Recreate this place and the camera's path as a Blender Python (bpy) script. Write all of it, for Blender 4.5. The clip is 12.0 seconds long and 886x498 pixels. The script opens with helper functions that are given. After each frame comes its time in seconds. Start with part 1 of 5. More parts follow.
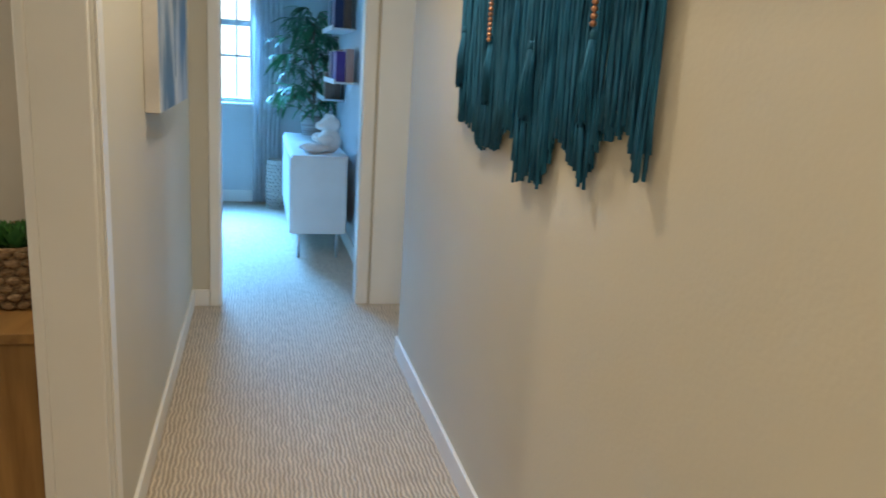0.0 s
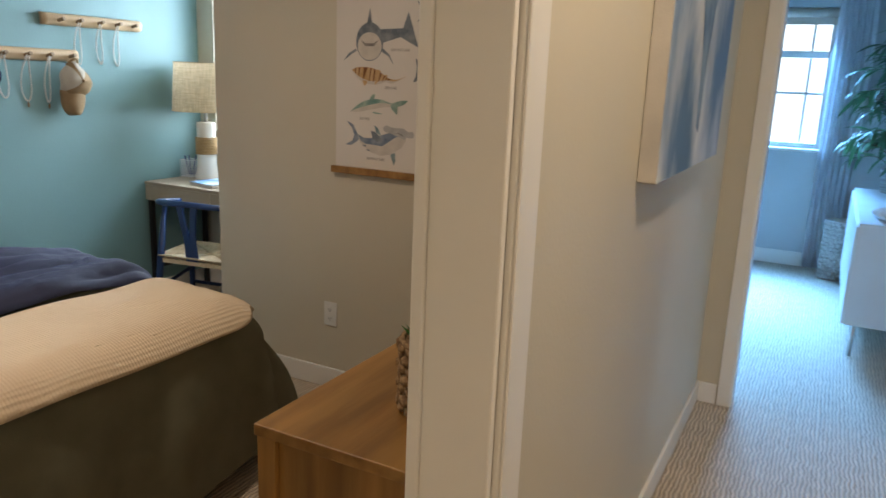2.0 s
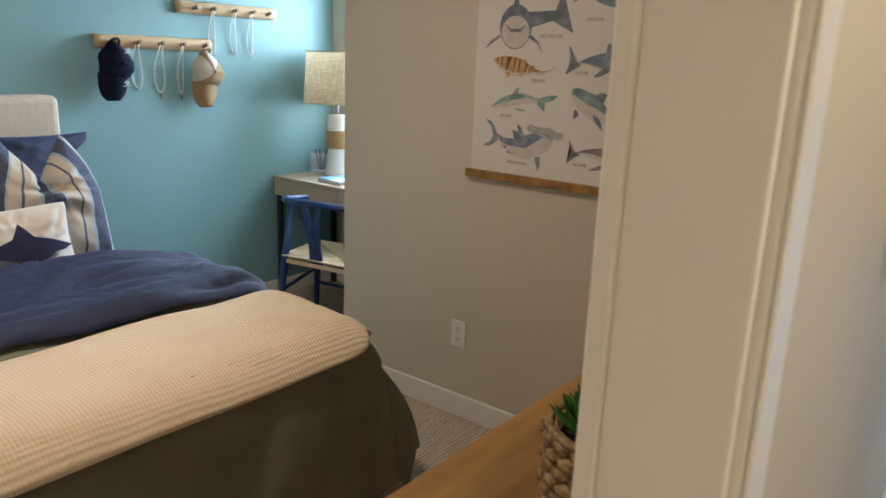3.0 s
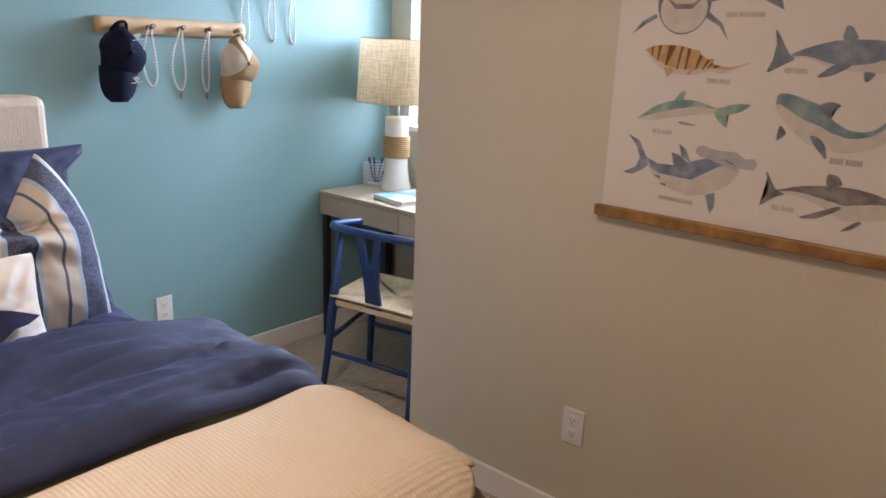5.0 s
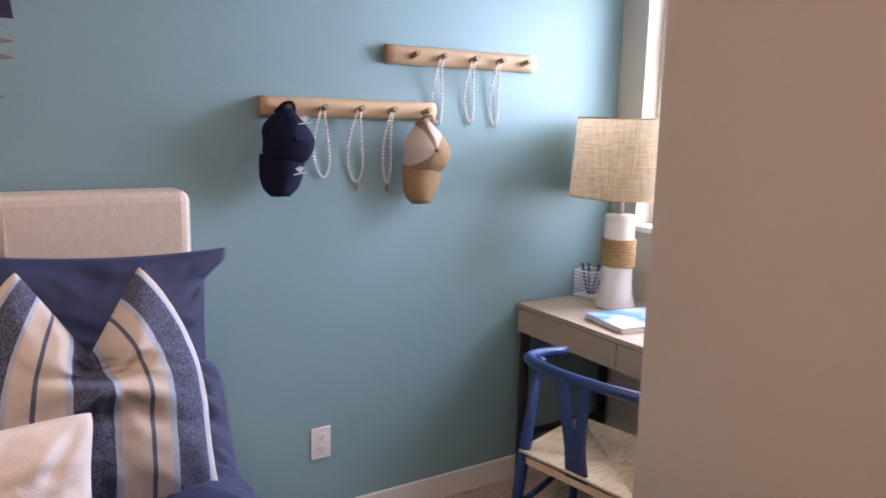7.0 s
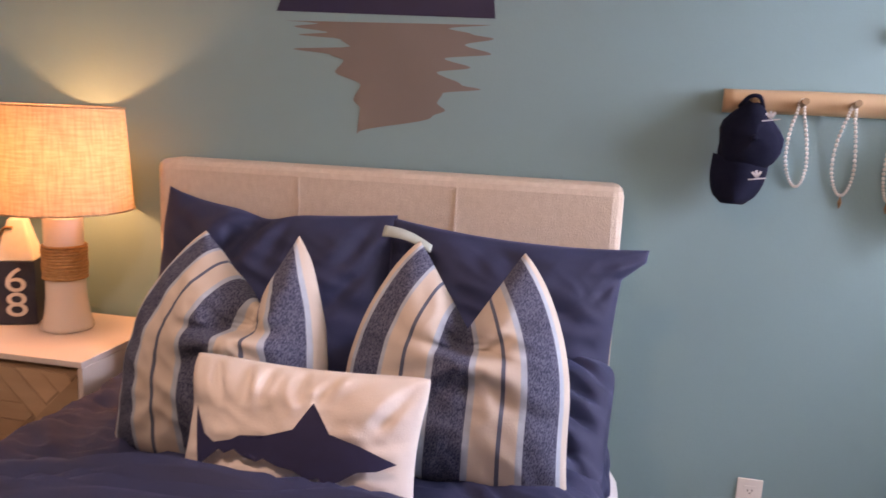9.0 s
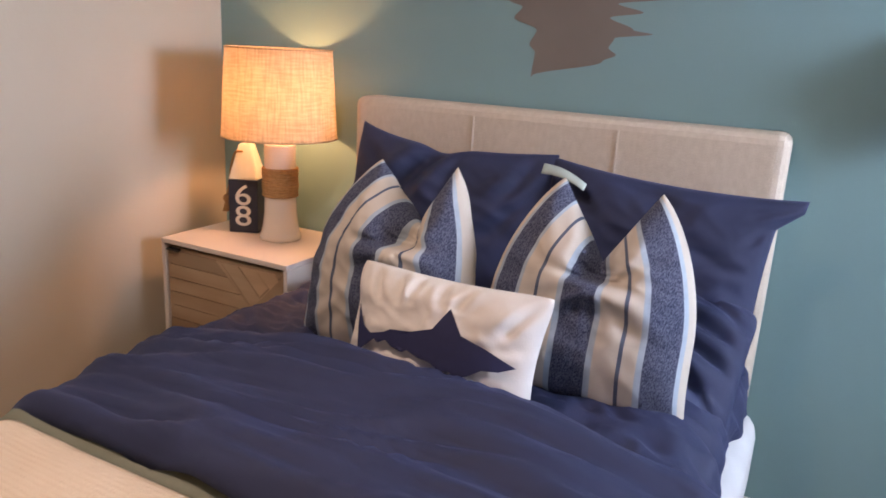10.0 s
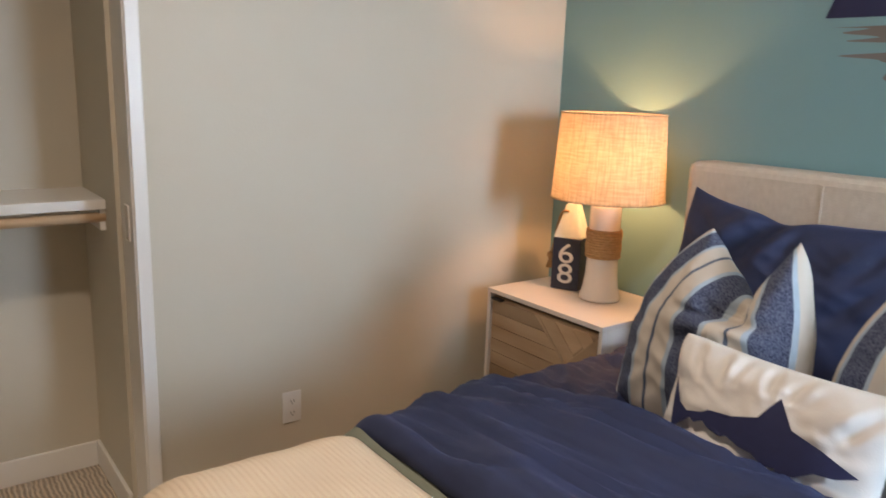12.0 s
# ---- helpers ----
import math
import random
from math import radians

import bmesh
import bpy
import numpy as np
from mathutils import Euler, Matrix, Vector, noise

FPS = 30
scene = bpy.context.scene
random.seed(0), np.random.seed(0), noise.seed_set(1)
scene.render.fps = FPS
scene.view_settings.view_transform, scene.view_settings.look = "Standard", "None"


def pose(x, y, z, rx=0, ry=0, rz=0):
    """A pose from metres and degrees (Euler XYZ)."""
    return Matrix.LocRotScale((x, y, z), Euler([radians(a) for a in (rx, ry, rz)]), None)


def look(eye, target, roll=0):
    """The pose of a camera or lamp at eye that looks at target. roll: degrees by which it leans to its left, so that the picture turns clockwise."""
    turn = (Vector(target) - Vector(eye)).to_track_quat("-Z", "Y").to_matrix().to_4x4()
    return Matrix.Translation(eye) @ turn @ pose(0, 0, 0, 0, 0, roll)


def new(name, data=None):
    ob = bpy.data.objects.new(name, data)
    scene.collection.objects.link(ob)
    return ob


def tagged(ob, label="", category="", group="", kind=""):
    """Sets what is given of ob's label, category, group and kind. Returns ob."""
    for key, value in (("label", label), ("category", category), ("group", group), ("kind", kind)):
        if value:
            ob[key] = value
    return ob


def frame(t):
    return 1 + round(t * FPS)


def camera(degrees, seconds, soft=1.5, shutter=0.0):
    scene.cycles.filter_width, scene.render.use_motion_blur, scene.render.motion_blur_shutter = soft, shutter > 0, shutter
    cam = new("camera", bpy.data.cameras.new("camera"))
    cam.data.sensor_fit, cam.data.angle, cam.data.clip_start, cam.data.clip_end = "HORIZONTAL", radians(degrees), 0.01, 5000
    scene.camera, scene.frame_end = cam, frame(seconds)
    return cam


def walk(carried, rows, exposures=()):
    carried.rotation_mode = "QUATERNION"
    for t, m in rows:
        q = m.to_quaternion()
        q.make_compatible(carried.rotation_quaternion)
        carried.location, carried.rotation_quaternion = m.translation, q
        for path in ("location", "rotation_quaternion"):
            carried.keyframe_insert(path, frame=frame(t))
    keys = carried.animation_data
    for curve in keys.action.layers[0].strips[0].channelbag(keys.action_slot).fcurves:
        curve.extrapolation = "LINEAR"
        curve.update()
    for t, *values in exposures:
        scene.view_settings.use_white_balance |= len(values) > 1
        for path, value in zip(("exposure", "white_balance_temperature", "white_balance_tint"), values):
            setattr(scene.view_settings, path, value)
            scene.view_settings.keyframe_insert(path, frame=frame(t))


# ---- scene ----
cam = camera(62.2, 12.0, shutter=0.25)
PATH = [
    (0, (-0.825, 2.478, 1.434), (-0.334, 4.359, 0.962), 3.8),
    (0.5, (-0.698, 2.649, 1.447), (-0.613, 4.59, 0.974), 3.5),
    (1, (-0.714, 2.867, 1.465), (-0.984, 4.793, 0.996), 3.4),
    (1.5, (-0.753, 3.075, 1.472), (-1.377, 4.919, 1.013), 2.7),
    (2, (-0.775, 3.305, 1.471), (-1.671, 5.033, 1.011), 2.3),
    (2.5, (-0.846, 3.511, 1.473), (-1.934, 5.120, 0.996), 2.2),
    (3, (-1.027, 3.649, 1.476), (-2.215, 5.176, 0.974), 2.2),
    (3.2, (-1.096, 3.725, 1.471), (-2.321, 5.223, 0.966), 2.2),
    (4.8, (-1.642, 4.136, 1.471), (-2.892, 5.599, 0.925), 2.3),
    (5, (-1.737, 4.169, 1.473), (-2.992, 5.631, 0.936), 2.2),
    (5.5, (-1.918, 4.264, 1.463), (-3.209, 5.706, 0.957), 1.7),
    (6, (-2.058, 4.421, 1.462), (-3.44, 5.797, 1.017), 1.3),
    (6.5, (-2.17, 4.569, 1.472), (-3.679, 5.821, 1.081), 1.2),
    (8.5, (-2.412, 5.008, 1.425), (-4.385, 4.99, 1.104), 2.3),
    (9, (-2.364, 5.092, 1.431), (-4.293, 4.713, 1.064), 2.6),
    (9.5, (-2.286, 5.201, 1.439), (-4.124, 4.546, 0.999), 3.0),
    (10, (-2.244, 5.291, 1.44), (-3.952, 4.398, 0.904), 3.0),
    (10.5, (-2.23, 5.361, 1.421), (-3.807, 4.291, 0.814), 3.1),
    (11, (-2.208, 5.391, 1.418), (-3.641, 4.139, 0.803), 2.8),
    (11.5, (-2.206, 5.36, 1.431), (-3.528, 3.955, 0.903), 2.6),
    (12, (-2.227, 5.288, 1.459), (-3.409, 3.731, 1.036), 2.0),
]
EXPOSURES = [(0.0, 0.24, 6000, 4), (0.5, 0.26, 6150, 6), (1.0, 0.32, 6250, 7), (1.5, 0.24, 6350, 8), (2.0, 0.10, 6500, 11), (3.2, 0.38, 6150, 8), (4.8, 0.52, 6350, 20), (5.5, 0.43, 6400, 27), (6.5, 0.26, 6500, 34), (8.5, 0.38, 7450, 46), (9.0, 0.34, 7400, 44), (9.5, 0.34, 6850, 33), (10.0, 0.30, 6500, 28), (10.5, 0.27, 6350, 22), (11.0, 0.29, 6450, 19), (12.0, 0.34, 6050, 13)]
walk(cam, [(t, look(eye, target, roll)) for t, eye, target, roll in PATH], EXPOSURES)

# ---------- light ----------
world = bpy.data.worlds.new("sky")
scene.world = world
world.use_nodes = True
wn = world.node_tree
sky = wn.nodes.new("ShaderNodeTexSky")
sky.sky_type, sky.sun_disc = "NISHITA", False
sky.sun_elevation, sky.sun_rotation = radians(50), radians(60)
wn.links.new(sky.outputs[0], wn.nodes["Background"].inputs[0])
wn.nodes["Background"].inputs[1].default_value = 0.1


def area_light(name, eye, target, sx, sy, watts, colour, label, spread=180):
    d = bpy.data.lights.new(name, "AREA")
    d.shape, d.size, d.size_y, d.energy, d.color, d.spread = "RECTANGLE", sx, sy, watts, colour, radians(spread)
    o = new(name, d)
    o.matrix_world = look(eye, target)
    return o


COOL, WARM = (0.72, 0.87, 1.0), (1.0, 0.80, 0.58)
area_light("window_light_bedroom", (-3.95, 7.72, 1.75), (-3.95, 5.2, 0.4), 1.5, 1.5, 120, COOL, "")
area_light("window_light_playroom", (-1.4, 10.40, 1.6), (-1.5, 9.0, 0.2), 1.1, 1.1, 190, (0.16, 0.47, 1.0), "", 80)
area_light("window_light_landing", (1.70, 6.4, 1.5), (-1, 6.2, 0.9), 0.7, 1.2, 6, (0.85, 0.92, 1.0), "")


def bulb(name, x, y, z, watts, radius, colour=WARM):
    d = bpy.data.lights.new(name, "POINT")
    d.energy, d.shadow_soft_size, d.color = watts, radius, colour
    o = new(name, d)
    o.location = (x, y, z)
    return o


def downlight(x, y, watts, colour=WARM, size=0.13, beam=180):
    d = bpy.data.lights.new("unseen_ceiling_light", "AREA")
    d.shape, d.size, d.energy, d.color, d.spread = "DISK", size, watts, colour, radians(beam)
    o = new("unseen_ceiling_light", d)
    o.matrix_world = look((x, y, 2.60), (x, y, 0))


# two hall downlights, then an added warm fill over the bedroom, no known lamp
LAMPS = [(-0.66, 2.0, 20), (-0.62, 4.6, 19), (-2.7, 4.4, 15)]
for lx, ly, lw in LAMPS:
    downlight(lx, ly, lw, WARM if lx > -1 else (1.0, 0.78, 0.58), 0.13, 180 if lx > -1 else 168)
bulb("bedside_bulb", -4.345, 3.495, 1.24, 8, 0.035, (1.0, 0.47, 0.17))


# ---------- materials ----------
def material(name, colour, rough=0.6, second=None, scale=8.0, stretch=(1, 1, 1), amount=0.5, bump=0.0, bump_scale=120.0,
             metal=0.0, sheen=0.0, per_object=0.0, detail=4.0, crease=0.0):
    """Principled paint or cloth: two colours mixed by broad noise, fine relief from a second noise."""
    m = bpy.data.materials.new(name)
    m.use_nodes = True
    n, l = m.node_tree.nodes, m.node_tree.links
    b = n["Principled BSDF"]
    b.inputs["Roughness"].default_value, b.inputs["Metallic"].default_value = rough, metal
    if sheen:
        b.inputs["Sheen Weight"].default_value = sheen
    tc = n.new("ShaderNodeTexCoord")
    mp = n.new("ShaderNodeMapping")
    mp.inputs["Scale"].default_value = stretch
    l.new(tc.outputs["Object"], mp.inputs[0])
    t = n.new("ShaderNodeTexNoise")
    t.inputs["Scale"].default_value, t.inputs["Detail"].default_value = scale, detail
    l.new(mp.outputs[0], t.inputs["Vector"])
    mix = n.new("ShaderNodeMix")
    mix.data_type = "RGBA"
    second = second or tuple(c * 0.86 for c in colour)
    mix.inputs[6].default_value, mix.inputs[7].default_value = (*colour, 1), (*second, 1)
    r = n.new("ShaderNodeMapRange")
    r.inputs["From Min"].default_value, r.inputs["From Max"].default_value = 0.5 - 0.25 / max(amount, 0.01) * 0.5, 0.5 + 0.25 / max(amount, 0.01) * 0.5
    l.new(t.outputs[0], r.inputs[0])
    l.new(r.outputs[0], mix.inputs[0])
    out = mix.outputs[2]
    if per_object:
        oi = n.new("ShaderNodeObjectInfo")
        hsv = n.new("ShaderNodeHueSaturation")
        mr = n.new("ShaderNodeMapRange")
        mr.inputs["To Min"].default_value, mr.inputs["To Max"].default_value = 1 - per_object, 1 + per_object
        l.new(oi.outputs["Random"], mr.inputs[0])
        l.new(mr.outputs[0], hsv.inputs["Value"])
        l.new(out, hsv.inputs["Color"])
        out = hsv.outputs[0]
    l.new(out, b.inputs["Base Color"])
    if bump:
        f = n.new("ShaderNodeTexNoise")
        f.inputs["Scale"].default_value, f.inputs["Detail"].default_value = bump_scale, 3
        l.new(mp.outputs[0], f.inputs["Vector"])
        bp = n.new("ShaderNodeBump")
        bp.inputs["Strength"].default_value, bp.inputs["Distance"].default_value = bump, 0.002
        l.new(f.outputs[0], bp.inputs["Height"])
        l.new(bp.outputs[0], b.inputs["Normal"])
        if crease:
            c2 = n.new("ShaderNodeTexNoise")
            c2.noise_type = "RIDGED_MULTIFRACTAL"
            c2.inputs["Scale"].default_value, c2.inputs["Detail"].default_value, c2.inputs["Distortion"].default_value = 7.0, 2.5, 0.8
            l.new(tc.outputs["Object"], c2.inputs["Vector"])
            b2 = n.new("ShaderNodeBump")
            b2.inputs["Strength"].default_value, b2.inputs["Distance"].default_value = crease, 0.012
            l.new(c2.outputs[0], b2.inputs["Height"])
            l.new(bp.outputs[0], b2.inputs["Normal"])
            l.new(b2.outputs[0], b.inputs["Normal"])
    return m


BEIGE = material("beige_wall_paint", (0.60, 0.555, 0.455), 0.55, (0.56, 0.515, 0.415), 1.5, bump=0.25, bump_scale=90)
TEAL = material("teal_wall_paint", (0.215, 0.375, 0.40), 0.5, (0.20, 0.355, 0.38), 1.5, bump=0.25, bump_scale=90)
GREY = material("pale_grey_wall_paint", (0.52, 0.56, 0.58), 0.55, None, 1.5, bump=0.2, bump_scale=90)
WHITE = material("white_trim_paint", (0.80, 0.78, 0.74), 0.32, (0.76, 0.74, 0.70), 3, bump=0.05, bump_scale=40)
CEIL = material("ceiling_paint", (0.78, 0.76, 0.72), 0.8, None, 2, bump=0.3, bump_scale=60)
def oak(name, stretch, light, dark):
    """Plain-sawn oak: long streaks, broad cathedral bands and a few dark knots."""
    m = material(name, light, 0.42, dark, 24.0, stretch, 1.0, bump=0.25, bump_scale=90, detail=8)
    n, l = m.node_tree.nodes, m.node_tree.links
    p = n["Principled BSDF"]
    base = p.inputs["Base Color"].links[0].from_socket
    w = n.new("ShaderNodeTexWave")
    w.wave_type, w.rings_direction = "BANDS", "X"
    w.bands_direction = "DIAGONAL"
    w.inputs["Scale"].default_value, w.inputs["Distortion"].default_value, w.inputs["Detail"].default_value, w.inputs["Detail Scale"].default_value = 3.6, 7.0, 4.0, 1.4
    l.new(n["Mapping"].outputs[0], w.inputs["Vector"])
    v = n.new("ShaderNodeTexVoronoi")
    v.inputs["Scale"].default_value = 4.2
    l.new(n["Mapping"].outputs[0], v.inputs["Vector"])
    kn = n.new("ShaderNodeMapRange")
    kn.inputs["From Min"].default_value, kn.inputs["From Max"].default_value, kn.inputs["To Min"].default_value, kn.inputs["To Max"].default_value = 0.02, 0.16, 0.35, 1.0
    l.new(v.outputs["Distance"], kn.inputs[0])
    a = n.new("ShaderNodeMapRange")
    a.inputs["To Min"].default_value, a.inputs["To Max"].default_value = 0.76, 1.06
    l.new(w.outputs["Fac"], a.inputs[0])
    mul = n.new("ShaderNodeMath")
    mul.operation = "MULTIPLY"
    l.new(a.outputs[0], mul.inputs[0])
    l.new(kn.outputs[0], mul.inputs[1])
    h = n.new("ShaderNodeHueSaturation")
    l.new(mul.outputs[0], h.inputs["Value"])
    l.new(base, h.inputs["Color"])
    l.new(h.outputs[0], p.inputs["Base Color"])
    return m


OAK = oak("brown_oak", (1, 0.10, 1), (0.38, 0.205, 0.058), (0.26, 0.13, 0.034))
OAK_END = oak("brown_oak_upright", (1, 1, 0.10), (0.38, 0.205, 0.058), (0.26, 0.13, 0.034))
PALE_OAK = material("pale_ash_wood", (0.45, 0.37, 0.28), 0.5, (0.36, 0.29, 0.21), 4, (0.12, 1, 1), 0.7, bump=0.15, bump_scale=40)
CARPET = material("ribbed_loop_carpet", (0.68, 0.58, 0.465), 0.95, (0.56, 0.47, 0.37), 40, (1, 0.3, 1), 0.7, bump=0.8, bump_scale=260)
cn, cl = CARPET.node_tree.nodes, CARPET.node_tree.links
cw = cn.new("ShaderNodeTexWave")
cw.wave_type, cw.bands_direction = "BANDS", "X"
cw.inputs["Scale"].default_value, cw.inputs["Distortion"].default_value, cw.inputs["Detail"].default_value, cw.inputs["Detail Scale"].default_value = 19.0, 5.5, 3.0, 0.8
ctc = [q for q in cn if q.type == "TEX_COORD"][0]
cl.new(ctc.outputs["Object"], cw.inputs["Vector"])
cr = cn.new("ShaderNodeMapRange")
cr.inputs["To Min"].default_value, cr.inputs["To Max"].default_value = 0.64, 1.12
cl.new(cw.outputs["Fac"], cr.inputs[0])
ch = cn.new("ShaderNodeHueSaturation")
cp = cn["Principled BSDF"]
cl.new(cp.inputs["Base Color"].links[0].from_socket, ch.inputs["Color"])
cl.new(cr.outputs[0], ch.inputs["Value"])
cl.new(ch.outputs[0], cp.inputs["Base Color"])
cb = cn.new("ShaderNodeBump")
cb.inputs["Strength"].default_value, cb.inputs["Distance"].default_value = 0.9, 0.006
cl.new(cw.outputs["Fac"], cb.inputs["Height"])
cl.new(cn["Bump"].outputs[0], cb.inputs["Normal"])
cl.new(cb.outputs[0], cp.inputs["Normal"])
NAVY = material("navy_cotton", (0.024, 0.036, 0.100), 0.72, (0.018, 0.027, 0.078), 5, bump=0.3, bump_scale=500, crease=0.35)
np_ = NAVY.node_tree.nodes["Principled BSDF"]
np_.inputs["Sheen Weight"].default_value, np_.inputs["Sheen Roughness"].default_value, np_.inputs["Sheen Tint"].default_value = 0.12, 0.4, (0.35, 0.45, 0.95, 1)
THROW = material("cream_waffle_throw", (0.82, 0.69, 0.52), 0.9, (0.77, 0.63, 0.46), 6, bump=0.5, bump_scale=300)
tn, tl = THROW.node_tree.nodes, THROW.node_tree.links
last = tn["Bump"].outputs[0]
ttc = [q for q in tn if q.type == "TEX_COORD"][0]
for axis in ("X", "Y"):
    tw = tn.new("ShaderNodeTexWave")
    tw.wave_type, tw.bands_direction = "BANDS", axis
    tw.inputs["Scale"].default_value, tw.inputs["Distortion"].default_value = 24.0 if axis == "X" else 30.0, 0.6
    tl.new(ttc.outputs["Object"], tw.inputs["Vector"])
    tb = tn.new("ShaderNodeBump")
    tb.inputs["Strength"].default_value, tb.inputs["Distance"].default_value = 0.45 if axis == "X" else 0.3, 0.003
    tl.new(tw.outputs["Fac"], tb.inputs["Height"])
    tl.new(last, tb.inputs["Normal"])
    last = tb.outputs[0]
tl.new(last, tn["Principled BSDF"].inputs["Normal"])
OLIVE = material("olive_grey_linen", (0.20, 0.20, 0.145), 0.85, (0.15, 0.15, 0.105), 8, bump=0.5, bump_scale=300)
LINEN = material("cream_linen", (0.68, 0.60, 0.50), 0.9, (0.61, 0.53, 0.435), 60, (1, 1, 0.6), 0.6, bump=0.9, bump_scale=260)
CREAM = material("cream_cotton", (0.62, 0.57, 0.50), 0.85, (0.56, 0.51, 0.44), 12, bump=0.4, bump_scale=350, crease=0.3)
HEATHER = material("blue_heather_stripe", (0.020, 0.028, 0.075), 0.9, (0.13, 0.155, 0.23), 230, (1, 2.2, 0.8), 1.1, bump=0.5, bump_scale=300)
PALEBLUE = material("pale_blue_stripe", (0.42, 0.52, 0.62), 0.9, None, 60, bump=0.4, bump_scale=300)
BLACK = material("black_metal", (0.012, 0.012, 0.014), 0.4, None, 10)
BLUE = material("blue_lacquer", (0.012, 0.045, 0.16), 0.35, (0.010, 0.038, 0.14), 10, bump=0.05)
RUSH = material("woven_paper_cord", (0.72, 0.60, 0.42), 0.8, (0.55, 0.43, 0.27), 120, (1, 0.15, 1), 0.8, bump=0.6, bump_scale=200)
PINE = material("pale_pine", (0.62, 0.44, 0.27), 0.5, (0.52, 0.35, 0.20), 5, (1, 0.15, 1), 0.7, bump=0.1, bump_scale=40)
CERAMIC = material("white_ceramic", (0.78, 0.75, 0.70), 0.25, None, 3)
ROPE = material("jute_rope", (0.46, 0.30, 0.14), 0.9, (0.34, 0.21, 0.09), 80, bump=0.7, bump_scale=250)
PAPER = material("white_paper", (0.74, 0.70, 0.66), 0.7, None, 2)


# ---------- mesh helpers ----------
def obj(name, bm, mat, parent=None, label="", smooth=False):
    me = bpy.data.meshes.new(name)
    bm.to_mesh(me)
    bm.free()
    for m in mat if isinstance(mat, (list, tuple)) else [mat]:
        me.materials.append(m)
    if smooth:
        me.polygons.foreach_set("use_smooth", [True] * len(me.polygons))
    o = new(name, me)
    o.parent = parent
    if label:
        o["label"] = label
    return o


part = obj


def add_box(bm, x0, y0, z0, x1, y1, z1, bevel=0.0, seg=2, mi=0):
    m = Matrix.Translation(((x0 + x1) / 2, (y0 + y1) / 2, (z0 + z1) / 2)) @ Matrix.Diagonal((abs(x1 - x0), abs(y1 - y0), abs(z1 - z0), 1))
    vs = bmesh.ops.create_cube(bm, size=1, matrix=m)["verts"]
    if bevel:
        es = list({e for v in vs for e in v.link_edges})
        bmesh.ops.bevel(bm, geom=es, offset=bevel, segments=seg, affect="EDGES", profile=0.5)
    return bm


def box(x0, y0, z0, x1, y1, z1, bevel=0.0, seg=2):
    return add_box(bmesh.new(), x0, y0, z0, x1, y1, z1, bevel, seg)


def thing(name, label, category, x=0, y=0, z=0, rz=0, group=""):
    e = new(name)
    e.empty_display_size = 0.1
    e.matrix_world = pose(x, y, z, 0, 0, rz)
    return tagged(e, label, category, group)


def structure(name, bm, mat, label="", parent=None):
    return tagged(obj(name, bm, mat, parent), label, "", "", "structure") if parent is None else obj(name, bm, mat, parent, label)


def lathe(profile, seg=40, cap=True):
    bm = bmesh.new()
    rings = [[bm.verts.new((r * math.cos(2 * math.pi * k / seg), r * math.sin(2 * math.pi * k / seg), z)) for k in range(seg)] for r, z in profile]
    for a, b in zip(rings, rings[1:]):
        for k in range(seg):
            bm.faces.new((a[k], a[(k + 1) % seg], b[(k + 1) % seg], b[k]))
    if cap:
        bm.faces.new(rings[0][::-1])
        bm.faces.new(rings[-1])
    return bm


def tube(points, radius, seg=8, bm=None, closed=False):
    """A round bar along points; radius is a number or a function of 0..1."""
    bm = bm or bmesh.new()
    pts = [Vector(p) for p in points]
    n = len(pts)
    rings = []
    up = Vector((0, 0, 1))
    for i, p in enumerate(pts):
        d = (pts[(i + 1) % n] - pts[i - 1]) if closed else (pts[min(i + 1, n - 1)] - pts[max(i - 1, 0)])
        d.normalize()
        a = d.cross(up)
        if a.length < 1e-3:
            a = d.cross(Vector((1, 0, 0)))
        a.normalize()
        b = a.cross(d)
        r = radius(i / (n - 1)) if callable(radius) else radius
        rings.append([bm.verts.new(p + r * (math.cos(2 * math.pi * k / seg) * a + math.sin(2 * math.pi * k / seg) * b)) for k in range(seg)])
    pairs = list(zip(rings, rings[1:])) + ([(rings[-1], rings[0])] if closed else [])
    for a, b in pairs:
        for k in range(seg):
            bm.faces.new((a[k], a[(k + 1) % seg], b[(k + 1) % seg], b[k]))
    if not closed:
        bm.faces.new(rings[0][::-1])
        bm.faces.new(rings[-1])
    return bm


def smooth_path(points, n=24):
    """Catmull-Rom through points."""
    p = [Vector(q) for q in points]
    p = [2 * p[0] - p[1]] + p + [2 * p[-1] - p[-2]]
    out = []
    for i in range(1, len(p) - 2):
        for k in range(n):
            t = k / n
            out.append(0.5 * ((2 * p[i]) + (p[i + 1] - p[i - 1]) * t + (2 * p[i - 1] - 5 * p[i] + 4 * p[i + 1] - p[i + 2]) * t * t
                              + (3 * p[i] - p[i - 1] - 3 * p[i + 1] + p[i + 2]) * t ** 3))
    out.append(p[-2])
    return out


# ---------- the rooms ----------
H = 2.62
FX, BX = -1.19, -1.32           # hall face and bedroom face of the wall between them
structure("floor", box(-4.9, 0.8, -0.1, 1.8, 10.5, 0.0), CARPET, "beige looped carpet with fine raised ribs")
structure("ceiling", box(-4.9, 0.8, H, 1.8, 10.5, H + 0.1), CEIL, "plain off-white painted ceiling")


def wall(name, mat, label, *boxes):
    bm = bmesh.new()
    for b in boxes:
        add_box(bm, *b)
    return structure(name, bm, mat, label)


